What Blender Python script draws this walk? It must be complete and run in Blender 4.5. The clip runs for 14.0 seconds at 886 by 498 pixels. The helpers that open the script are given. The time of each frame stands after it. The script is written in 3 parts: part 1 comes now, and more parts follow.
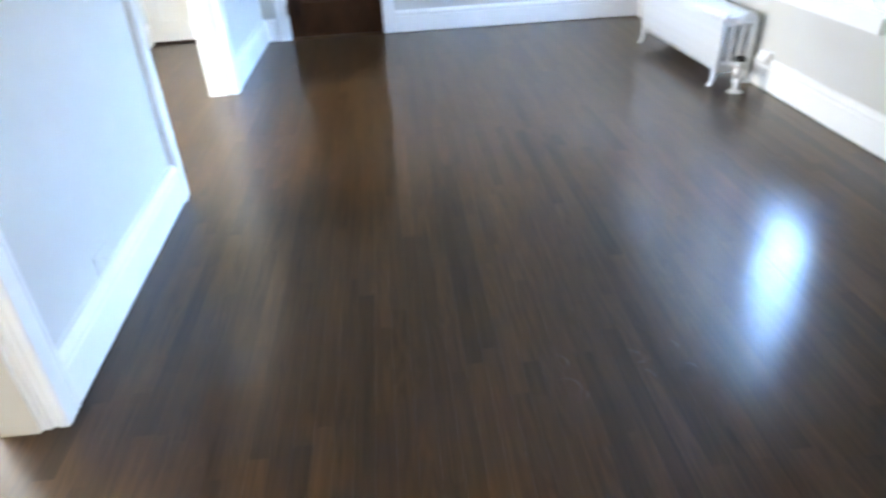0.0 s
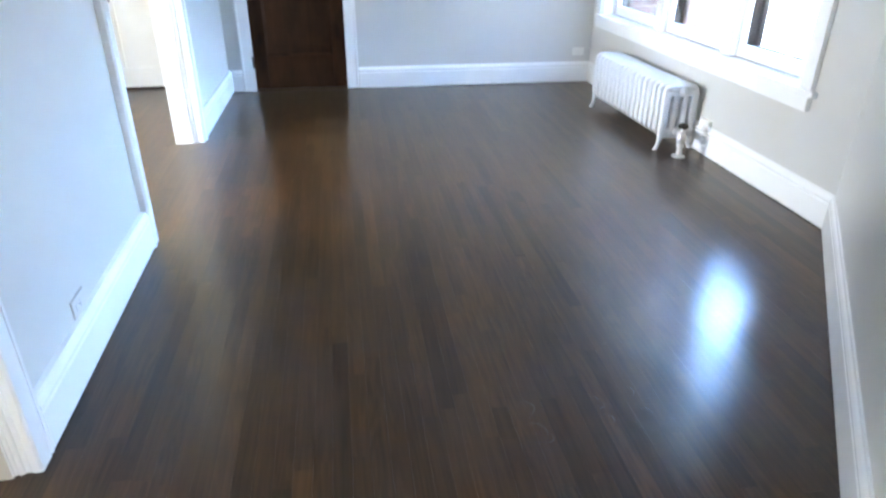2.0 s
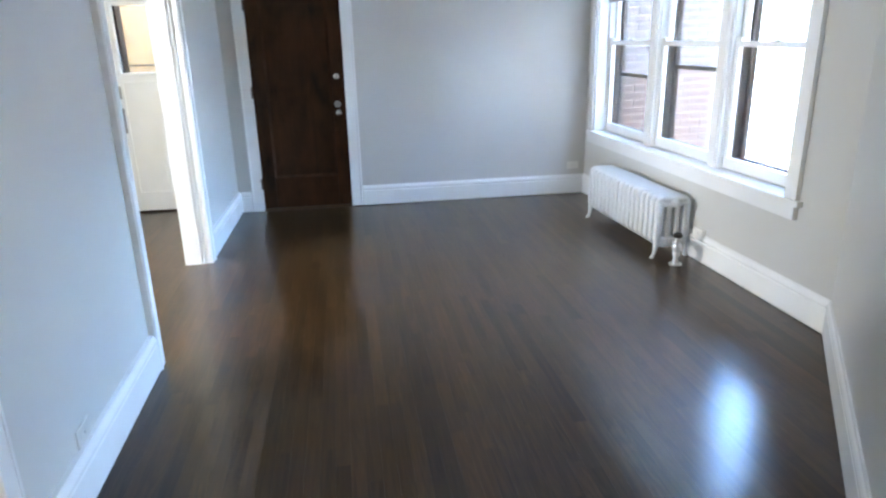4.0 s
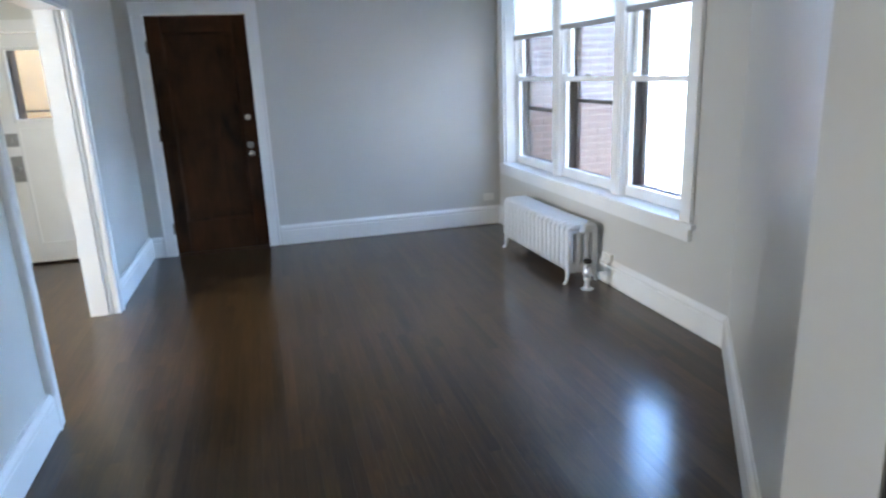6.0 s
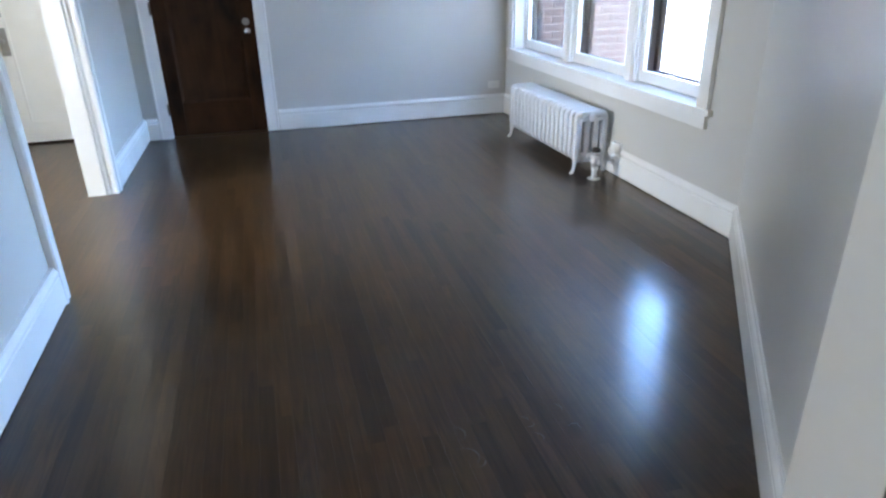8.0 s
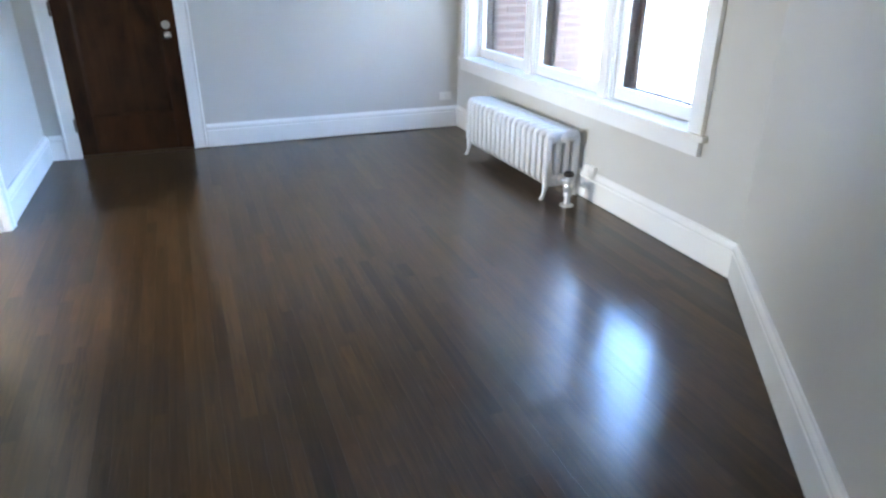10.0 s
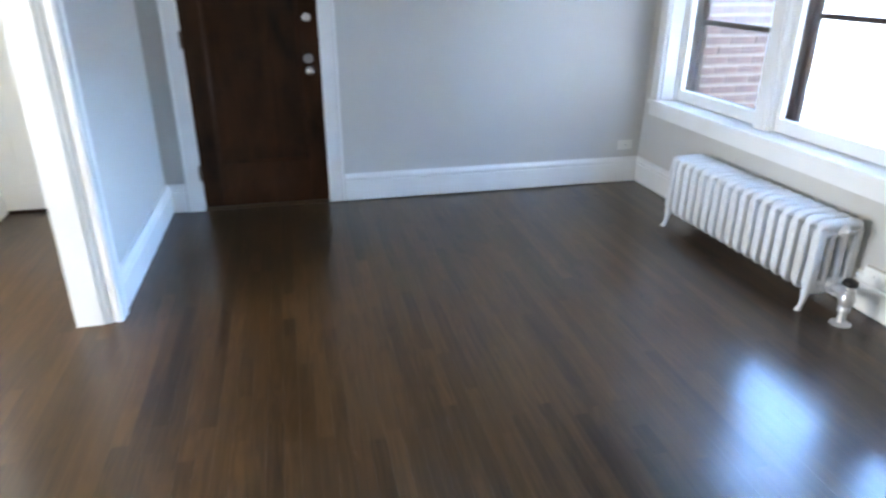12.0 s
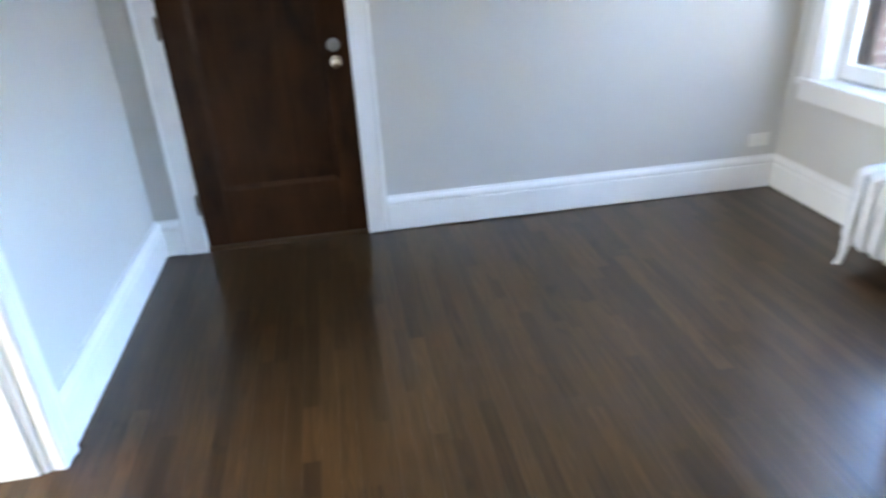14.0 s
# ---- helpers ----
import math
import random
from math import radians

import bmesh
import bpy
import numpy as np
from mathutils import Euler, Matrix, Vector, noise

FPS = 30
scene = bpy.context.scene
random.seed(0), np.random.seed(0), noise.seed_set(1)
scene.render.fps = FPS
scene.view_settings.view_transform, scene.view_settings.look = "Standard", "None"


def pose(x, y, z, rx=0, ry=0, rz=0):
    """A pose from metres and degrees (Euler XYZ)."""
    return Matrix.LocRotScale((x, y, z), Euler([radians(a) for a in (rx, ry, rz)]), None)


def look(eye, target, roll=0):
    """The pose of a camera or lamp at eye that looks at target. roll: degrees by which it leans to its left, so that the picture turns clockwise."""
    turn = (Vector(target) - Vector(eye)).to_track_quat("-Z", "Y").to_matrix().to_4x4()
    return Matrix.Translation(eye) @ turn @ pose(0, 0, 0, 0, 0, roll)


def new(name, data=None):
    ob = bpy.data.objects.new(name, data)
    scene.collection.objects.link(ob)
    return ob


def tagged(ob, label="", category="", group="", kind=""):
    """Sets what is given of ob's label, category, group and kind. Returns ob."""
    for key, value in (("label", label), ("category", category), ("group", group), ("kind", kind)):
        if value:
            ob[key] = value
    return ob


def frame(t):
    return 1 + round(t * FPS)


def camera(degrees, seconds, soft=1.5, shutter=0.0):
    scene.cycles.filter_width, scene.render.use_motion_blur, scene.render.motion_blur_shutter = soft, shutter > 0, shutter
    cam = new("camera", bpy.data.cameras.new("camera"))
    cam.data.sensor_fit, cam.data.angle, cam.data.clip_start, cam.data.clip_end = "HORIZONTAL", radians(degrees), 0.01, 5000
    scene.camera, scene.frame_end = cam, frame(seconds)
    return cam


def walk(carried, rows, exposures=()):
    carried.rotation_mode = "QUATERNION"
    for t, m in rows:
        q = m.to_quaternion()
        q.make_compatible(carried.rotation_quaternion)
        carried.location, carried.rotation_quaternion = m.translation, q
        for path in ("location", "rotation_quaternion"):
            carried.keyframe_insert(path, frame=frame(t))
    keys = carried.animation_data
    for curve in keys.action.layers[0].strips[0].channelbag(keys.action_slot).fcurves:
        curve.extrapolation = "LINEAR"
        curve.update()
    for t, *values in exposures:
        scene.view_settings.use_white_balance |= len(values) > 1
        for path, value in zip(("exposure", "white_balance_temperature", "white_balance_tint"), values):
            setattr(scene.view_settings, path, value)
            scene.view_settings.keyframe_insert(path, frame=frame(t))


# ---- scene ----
cam = camera(68.2, 14.0, soft=2.4, shutter=0.5)
PATH = [
    (0, (0.091, -0.008, 1.38), (0.197, 1.697, 0.339), -3.3),
    (0.5, (0.041, -0.075, 1.409), (0.412, 1.586, 0.359), -1.1),
    (1, (0.028, -0.095, 1.404), (0.337, 1.584, 0.363), -1.0),
    (1.5, (0.005, -0.103, 1.433), (0.3, 1.598, 0.423), -0.3),
    (2, (-0.005, -0.105, 1.453), (0.269, 1.652, 0.539), 0.3),
    (2.5, (0.005, -0.12, 1.481), (0.265, 1.696, 0.685), 0.0),
    (3, (0.008, -0.138, 1.517), (0.264, 1.714, 0.809), -1.0),
    (5.5, (0.057, -0.178, 1.531), (0.441, 1.707, 0.985), -1.3),
    (6, (0.104, -0.197, 1.539), (0.595, 1.67, 1.014), -2.4),
    (6.5, (0.122, -0.199, 1.52), (0.673, 1.642, 0.967), -2.9),
    (7, (0.111, -0.189, 1.512), (0.653, 1.637, 0.905), -3.1),
    (7.5, (0.078, -0.173, 1.469), (0.595, 1.621, 0.751), -2.3),
    (8, (0.053, -0.142, 1.44), (0.522, 1.623, 0.624), -1.2),
    (10.5, (0.055, 0.735, 1.456), (0.741, 2.429, 0.645), 0.4),
    (11, (0.003, 1.07, 1.488), (0.464, 2.894, 0.81), -2.0),
    (11.5, (-0.077, 1.394, 1.476), (0.198, 3.215, 0.695), -1.8),
    (12, (-0.148, 1.671, 1.492), (0.264, 3.462, 0.702), 0.1),
    (12.5, (-0.119, 1.958, 1.457), (0.486, 3.69, 0.659), 0.1),
    (13, (-0.079, 2.27, 1.466), (0.511, 4.0, 0.653), -0.1),
    (13.5, (-0.101, 2.592, 1.454), (0.468, 4.311, 0.604), 0.2),
    (14, (-0.051, 2.866, 1.432), (0.224, 4.638, 0.547), -3.1),
]
walk(cam, [(t, look(eye, target, roll)) for t, eye, target, roll in PATH], exposures=[(t, stops, kelvin, 5) for t, stops, kelvin in ((0, 7.06, 6200), (0.5, 7.06, 5920), (1.5, 7.04, 5950), (3, 6.69, 6330), (6, 5.98, 6250), (6.5, 5.89, 6200), (8, 6.22, 6050), (10.5, 6.56, 6200), (11, 6.34, 6150), (11.5, 6.32, 6200), (12.5, 6.36, 6250), (13.5, 6.49, 6500), (14, 6.66, 6550))])


# ---- world, sun, lamps ----
world = bpy.data.worlds.new("world")
scene.world = world
world.use_nodes = True
sky = world.node_tree.nodes.new("ShaderNodeTexSky")
sky.sky_type, sky.sun_disc = "NISHITA", False
SUN_HIGH, SUN_ROUND = radians(48), radians(290)
sky.sun_elevation, sky.sun_rotation = SUN_HIGH, SUN_ROUND
sky.ozone_density, sky.dust_density = 3.0, 0.1
background = world.node_tree.nodes["Background"]
background.inputs["Strength"].default_value = 0.15
world.node_tree.links.new(sky.outputs["Color"], background.inputs["Color"])


def lamp(name, kind, m, energy, colour, **more):
    data = bpy.data.lights.new(name, kind)
    data.energy, data.color = energy, colour
    for key, value in more.items():
        if key == "angle":
            data.angle = value
        if key == "size":
            data.shape = "RECTANGLE"
            data.size, data.size_y = value
    ob = new(name, data)
    ob.matrix_world = m
    return ob


sun_way = Vector((math.cos(SUN_HIGH) * math.sin(SUN_ROUND), math.cos(SUN_HIGH) * math.cos(SUN_ROUND), math.sin(SUN_HIGH)))
lamp("sun", "SUN", look(sun_way * 20, (0, 0, 0)), 0.38, (1.0, 0.88, 0.74), angle=radians(0.5))
# fill lamps added in unseen window openings of the kitchen and front room
lamp("kitchen_fill", "AREA", look((-4.38, 3.3, 1.55), (2.0, 2.6, 1.0)), 3.7, (1.0, 0.91, 0.80), size=(3.0, 1.4))
lamp("front_fill", "AREA", look((2.55, -2.27, 1.45), (1.9, 0, 1.4)), 0.4, (1.0, 0.86, 0.74), size=(0.8, 1.1))

# a portal in the triple window guides the sky's light through it
portal = lamp("window_portal", "AREA", look((2.66, 4.45, 1.4), (0, 4.45, 1.4)), 1, (1, 1, 1), size=(2.9, 1.7))
portal.data.cycles.is_portal = True


# ---- materials ----
def material(name, colour, rough, metal=0.0, spread=0.04, scale=6.0, fine=160.0, bump=0.04, dirt=None, coat=0.0):
    """A painted, metal or stone surface with variation at two scales and a fine relief."""
    m = bpy.data.materials.new(name)
    m.use_nodes = True
    nt = m.node_tree
    b = nt.nodes["Principled BSDF"]
    tc = nt.nodes.new("ShaderNodeTexCoord")
    big = nt.nodes.new("ShaderNodeTexNoise")
    big.inputs["Scale"].default_value, big.inputs["Detail"].default_value = scale, 5
    small = nt.nodes.new("ShaderNodeTexNoise")
    small.inputs["Scale"].default_value, small.inputs["Detail"].default_value = fine, 3
    for n in (big, small):
        nt.links.new(tc.outputs["Object"], n.inputs["Vector"])
    ramp = nt.nodes.new("ShaderNodeValToRGB")
    lo = dirt or [c * (1 - 3 * spread) for c in colour]
    hi = [min(1, c * (1 + spread)) for c in colour]
    ramp.color_ramp.elements[0].position, ramp.color_ramp.elements[0].color = 0.22, (*lo, 1)
    ramp.color_ramp.elements[1].position, ramp.color_ramp.elements[1].color = 0.62, (*hi, 1)
    nt.links.new(big.outputs["Fac"], ramp.inputs["Fac"])
    nt.links.new(ramp.outputs["Color"], b.inputs["Base Color"])
    rr = nt.nodes.new("ShaderNodeMapRange")
    rr.inputs["To Min"].default_value, rr.inputs["To Max"].default_value = rough * 0.85, rough * 1.15
    nt.links.new(big.outputs["Fac"], rr.inputs["Value"])
    nt.links.new(rr.outputs["Result"], b.inputs["Roughness"])
    bp = nt.nodes.new("ShaderNodeBump")
    bp.inputs["Strength"].default_value, bp.inputs["Distance"].default_value = bump, 0.002
    nt.links.new(small.outputs["Fac"], bp.inputs["Height"])
    nt.links.new(bp.outputs["Normal"], b.inputs["Normal"])
    b.inputs["Metallic"].default_value, b.inputs["Coat Weight"].default_value = metal, coat
    return m


def wood(name, dark, light, rough, along="y", spread=1.0, bump=0.15, gloss=0.5, pore=0.34, wide=1.0, band=0.52, blot=0.25):
    """Stained wood with stretched grain; each board takes its own tone and shift."""
    m = bpy.data.materials.new(name)
    m.use_nodes = True
    nt = m.node_tree
    b = nt.nodes["Principled BSDF"]
    geo, info = nt.nodes.new("ShaderNodeNewGeometry"), nt.nodes.new("ShaderNodeObjectInfo")

    def maths(op, a, c):
        n = nt.nodes.new("ShaderNodeMath")
        n.operation = op
        for i, v in enumerate((a, c)):
            if isinstance(v, (int, float)):
                n.inputs[i].default_value = v
            else:
                nt.links.new(v, n.inputs[i])
        return n.outputs[0]

    rnd = maths("FRACT", maths("ADD", info.outputs["Random"], geo.outputs["Random Per Island"]), 0)
    other = maths("FRACT", maths("MULTIPLY", rnd, 37.31), 0)
    shift = nt.nodes.new("ShaderNodeCombineXYZ")
    nt.links.new(maths("MULTIPLY", rnd, 61.0), shift.inputs[0])
    nt.links.new(maths("MULTIPLY", other, 47.0), shift.inputs[1])
    add = nt.nodes.new("ShaderNodeVectorMath")
    nt.links.new(geo.outputs["Position"], add.inputs[0])
    nt.links.new(shift.outputs[0], add.inputs[1])

    def grain(sx, sy, detail, distort):
        mp = nt.nodes.new("ShaderNodeMapping")
        mp.inputs["Scale"].default_value = (sx, sy, sx) if along == "y" else (sx, sx, sy)
        nt.links.new(add.outputs[0], mp.inputs["Vector"])
        n = nt.nodes.new("ShaderNodeTexNoise")
        n.inputs["Scale"].default_value, n.inputs["Detail"].default_value, n.inputs["Distortion"].default_value = 1.0, detail, distort
        nt.links.new(mp.outputs[0], n.inputs["Vector"])
        return n.outputs["Fac"]

    pores, bands, blots = grain(120, 5, 2, 0.3), grain(42 / wide, 1.6 if along == "z" else 3.0, 4, 1.5), grain(5, 3, 3, 0.4)
    tone = maths("ADD", maths("MULTIPLY", rnd, 0.42 * spread), maths("ADD", maths("MULTIPLY", bands, band), maths("ADD", maths("MULTIPLY", pores, pore), maths("MULTIPLY", blots, blot))))
    ramp = nt.nodes.new("ShaderNodeValToRGB")
    middle = 0.21 * spread + 0.5 * (band + pore + blot)
    ramp.color_ramp.elements[0].position, ramp.color_ramp.elements[0].color = max(0, middle - 0.24), (*dark, 1)
    ramp.color_ramp.elements[1].position, ramp.color_ramp.elements[1].color = min(1, middle + 0.32), (*light, 1)
    nt.links.new(tone, ramp.inputs["Fac"])
    nt.links.new(ramp.outputs["Color"], b.inputs["Base Color"])
    rr = nt.nodes.new("ShaderNodeMapRange")
    rr.inputs["To Min"].default_value, rr.inputs["To Max"].default_value = rough, rough * 1.4
    nt.links.new(blots, rr.inputs["Value"])
    nt.links.new(rr.outputs["Result"], b.inputs["Roughness"])
    bp = nt.nodes.new("ShaderNodeBump")
    bp.inputs["Strength"].default_value, bp.inputs["Distance"].default_value = bump, 0.001
    nt.links.new(bands, bp.inputs["Height"])
    nt.links.new(bp.outputs["Normal"], b.inputs["Normal"])
    b.inputs["Specular IOR Level"].default_value = gloss
    return m


def strip_wood(name, dark, mid, light):
    """Stained oak strips under satin varnish: a tone for each board, soft cathedral figure, fine pores."""
    m = bpy.data.materials.new(name)
    m.use_nodes = True
    nt = m.node_tree
    b = nt.nodes["Principled BSDF"]
    geo, info = nt.nodes.new("ShaderNodeNewGeometry"), nt.nodes.new("ShaderNodeObjectInfo")

    def maths(op, a, c=0.0, clamp=False):
        n = nt.nodes.new("ShaderNodeMath")
        n.operation, n.use_clamp = op, clamp
        for i, v in enumerate((a, c)):
            if isinstance(v, (int, float)):
                n.inputs[i].default_value = v
            else:
                nt.links.new(v, n.inputs[i])
        return n.outputs[0]

    def noise(vector, scale, detail, distort=0.0):
        mp, n = nt.nodes.new("ShaderNodeMapping"), nt.nodes.new("ShaderNodeTexNoise")
        mp.inputs["Scale"].default_value = scale
        n.inputs["Scale"].default_value, n.inputs["Detail"].default_value, n.inputs["Distortion"].default_value = 1.0, detail, distort
        nt.links.new(vector, mp.inputs["Vector"])
        nt.links.new(mp.outputs[0], n.inputs["Vector"])
        return n.outputs["Fac"]

    rnd = maths("FRACT", maths("ADD", info.outputs["Random"], geo.outputs["Random Per Island"]))
    other = maths("FRACT", maths("MULTIPLY", rnd, 37.31))
    shift = nt.nodes.new("ShaderNodeCombineXYZ")
    nt.links.new(maths("MULTIPLY", rnd, 61.0), shift.inputs[0])
    nt.links.new(maths("MULTIPLY", other, 47.0), shift.inputs[1])
    add = nt.nodes.new("ShaderNodeVectorMath")
    nt.links.new(geo.outputs["Position"], add.inputs[0])
    nt.links.new(shift.outputs[0], add.inputs[1])
    own, place = add.outputs[0], geo.outputs["Position"]
    # growth rings: a slow field cut into narrow lines, drawn out along the board
    field = noise(own, (16, 1.5, 16), 2, 0.6)
    rings = maths("PINGPONG", maths("MULTIPLY", field, 7.0), 0.5)
    pores = noise(own, (120, 6, 120), 2)
    streak = noise(own, (56, 2.0, 56), 4, 0.9)
    drift = noise(place, (1.1, 0.8, 1), 3)
    tone = maths("ADD", maths("MULTIPLY", rnd, 0.21), maths("MULTIPLY", streak, 0.44))
    tone = maths("ADD", tone, maths("MULTIPLY", maths("MULTIPLY", rings, other), 0.34))
    tone = maths("ADD", tone, maths("MULTIPLY", pores, 0.20))
    tone = maths("ADD", tone, maths("MULTIPLY", drift, 0.22))
    # small knots
    knot = maths("MULTIPLY", maths("SUBTRACT", noise(own, (9, 5.5, 9), 1, 0.5), 0.70, True), 1.2, True)
    tone = maths("SUBTRACT", tone, knot)
    ramp = nt.nodes.new("ShaderNodeValToRGB")
    e = ramp.color_ramp.elements
    e[0].position, e[0].color = 0.36, (*dark, 1)
    e[1].position, e[1].color = 0.80, (*light, 1)
    k = e.new(0.575)
    k.color = (*mid, 1)
    nt.links.new(tone, ramp.inputs["Fac"])
    nt.links.new(ramp.outputs["Color"], b.inputs["Base Color"])
    b.inputs["Roughness"].default_value, b.inputs["Specular IOR Level"].default_value = 0.31, 0.17
    sheen = nt.nodes.new("ShaderNodeMapRange")
    sheen.inputs["To Min"].default_value, sheen.inputs["To Max"].default_value = 0.14, 0.21
    nt.links.new(maths("ADD", maths("MULTIPLY", drift, 0.5), maths("MULTIPLY", streak, 0.5)), sheen.inputs["Value"])
    nt.links.new(sheen.outputs["Result"], b.inputs["Coat Roughness"])
    b.inputs["Coat Weight"].default_value, b.inputs["Coat IOR"].default_value = 0.55, 1.56
    return m


def glass_material(name, tint=(1, 1, 1)):
    m = bpy.data.materials.new(name)
    m.use_nodes = True
    b = m.node_tree.nodes["Principled BSDF"]
    b.inputs["Base Color"].default_value = (*tint, 1)
    b.inputs["Roughness"].default_value, b.inputs["Transmission Weight"].default_value, b.inputs["IOR"].default_value = 0.0, 1.0, 1.45
    return m


def shade_material(name):
    m = bpy.data.materials.new(name)
    m.use_nodes = True
    nt = m.node_tree
    out = nt.nodes["Material Output"]
    nt.nodes.remove(nt.nodes["Principled BSDF"])
    d, t, mix, w, tc = (nt.nodes.new(k) for k in ("ShaderNodeBsdfDiffuse", "ShaderNodeBsdfTranslucent", "ShaderNodeMixShader", "ShaderNodeTexNoise", "ShaderNodeTexCoord"))
    w.inputs["Scale"].default_value = 300
    ramp = nt.nodes.new("ShaderNodeValToRGB")
    ramp.color_ramp.elements[0].color, ramp.color_ramp.elements[1].color = (0.80, 0.80, 0.78, 1), (0.92, 0.92, 0.90, 1)
    nt.links.new(tc.outputs["Object"], w.inputs["Vector"])
    nt.links.new(w.outputs["Fac"], ramp.inputs["Fac"])
    for n in (d, t):
        nt.links.new(ramp.outputs["Color"], n.inputs["Color"])
    mix.inputs[0].default_value = 0.72
    nt.links.new(d.outputs[0], mix.inputs[1])
    nt.links.new(t.outputs[0], mix.inputs[2])
    nt.links.new(mix.outputs[0], out.inputs["Surface"])
    return m


WALL = material("grey_wall_paint", (0.59, 0.58, 0.545), 0.34, spread=0.012, scale=1.3, fine=240, bump=0.06)
KITCHEN_WALL = material("pale_kitchen_paint", (0.66, 0.66, 0.62), 0.45, spread=0.012, scale=1.3, fine=240, bump=0.06)
CEILING = material("ceiling_paint", (0.78, 0.78, 0.76), 0.7, spread=0.01, scale=1.0, fine=200, bump=0.06)
TRIM = material("white_gloss_paint", (0.85, 0.85, 0.835), 0.24, spread=0.015, scale=4, fine=70, bump=0.05)
FLOOR_WOOD = strip_wood("dark_stained_oak", (0.017, 0.0079, 0.0030), (0.040, 0.0193, 0.0071), (0.066, 0.032, 0.0115))
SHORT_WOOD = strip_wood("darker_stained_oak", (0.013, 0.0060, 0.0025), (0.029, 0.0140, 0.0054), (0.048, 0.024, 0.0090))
SUBFLOOR = material("subfloor", (0.012, 0.008, 0.006), 0.8)
DOOR_WOOD = wood("walnut_door_varnish", (0.010, 0.0042, 0.0022), (0.080, 0.030, 0.0102), 0.45, along="z", spread=0.22, bump=0.03, gloss=0.16, pore=0.10, wide=4, band=0.28, blot=0.75)
SILVER = material("silver_radiator_paint", (0.69, 0.71, 0.73), 0.36, metal=0.05, spread=0.03, scale=25, fine=180, bump=0.10)
VALVE = material("bright_silver_paint", (0.66, 0.66, 0.66), 0.30, metal=0.55, spread=0.04, scale=40, fine=200, bump=0.06)
CHROME = material("chrome", (0.62, 0.62, 0.62), 0.2, metal=1.0, spread=0.03, scale=60, fine=300, bump=0.02)
NICKEL = material("dull_nickel", (0.36, 0.355, 0.35), 0.42, metal=0.9, spread=0.05, scale=60, fine=300, bump=0.03)
HINGE = material("dark_worn_brass", (0.10, 0.075, 0.05), 0.5, metal=0.7, spread=0.10, scale=40, fine=200, bump=0.08)
BLACK = material("black_plastic", (0.012, 0.012, 0.012), 0.4, spread=0.05)
DARK = material("shade_black", (0.02, 0.02, 0.02), 0.6, spread=0.05)
PLATE = material("ivory_plate_plastic", (0.76, 0.75, 0.70), 0.35, spread=0.02)
BROWN = material("brown_storm_frame", (0.030, 0.020, 0.016), 0.5, spread=0.08, scale=20)
BROWN.node_tree.nodes["Principled BSDF"].inputs["Specular IOR Level"].default_value = 0.12
GLASS = glass_material("window_glass")
def hazy_material(name, dust, tint=(0.80, 0.78, 0.75)):
    """Clear glass under a streaky translucent film, of dust or a set tint, that catches the daylight."""
    m = bpy.data.materials.new(name)
    m.use_nodes = True
    nt = m.node_tree
    out = nt.nodes["Material Output"]
    nt.nodes.remove(nt.nodes["Principled BSDF"])
    clear, film, mix, streak, tc, mp, rr = (nt.nodes.new(k) for k in ("ShaderNodeBsdfTransparent", "ShaderNodeBsdfTranslucent", "ShaderNodeMixShader", "ShaderNodeTexNoise", "ShaderNodeTexCoord", "ShaderNodeMapping", "ShaderNodeMapRange"))
    film.inputs["Color"].default_value = (*tint, 1)
    mp.inputs["Scale"].default_value = (1, 22, 2)
    rr.inputs["To Min"].default_value, rr.inputs["To Max"].default_value = dust * 0.6, dust * 1.4
    nt.links.new(tc.outputs["Object"], mp.inputs["Vector"])
    nt.links.new(mp.outputs[0], streak.inputs["Vector"])
    nt.links.new(streak.outputs["Fac"], rr.inputs["Value"])
    nt.links.new(rr.outputs["Result"], mix.inputs[0])
    nt.links.new(clear.outputs[0], mix.inputs[1])
    nt.links.new(film.outputs[0], mix.inputs[2])
    nt.links.new(mix.outputs[0], out.inputs["Surface"])
    return m


DUSTY, DUSTIER = hazy_material("dusty_storm_glass", 0.006), hazy_material("very_dusty_storm_glass", 0.035)
# the centre pane's tan haze is put into the film's colour
FILMY = hazy_material("tan_haze_storm_glass", 0.10, (0.36, 0.245, 0.18))
SHADE = shade_material("white_roller_shade")
HEM = material("grey_hem_bar", (0.34, 0.34, 0.34), 0.5, spread=0.03)
BRICK = material("red_brown_brick", (0.092, 0.047, 0.033), 0.85, spread=0.2, scale=9, fine=90, bump=0.5)
MORTAR = material("pale_mortar", (0.19, 0.15, 0.12), 0.9, spread=0.06, scale=12, fine=150, bump=0.4)
TAN_BRICK = material("tan_brick", (0.40, 0.205, 0.075), 0.85, spread=0.08, scale=9, fine=90, bump=0.4)
ROSE_BRICK = material("rose_brown_brick", (0.36, 0.235, 0.19), 0.9, spread=0.10, scale=1.2, fine=40, bump=0.3)
SAND_BRICK = material("sand_brick", (0.46, 0.38, 0.30), 0.9, spread=0.08, scale=2, fine=60, bump=0.3)
STUCCO = material("pale_facade", (0.72, 0.69, 0.66), 0.9, spread=0.05, scale=0.6, fine=30, bump=0.2)
GROUND = material("ground", (0.16, 0.15, 0.14), 0.9, spread=0.1, scale=0.5, fine=20, bump=0.3)


# ---- building helpers ----
SKEW = 0.017  # the window wall runs slightly off the square


def skew(bm):
    for v in bm.verts:
        v.co.x += (6.04 - v.co.y) * SKEW


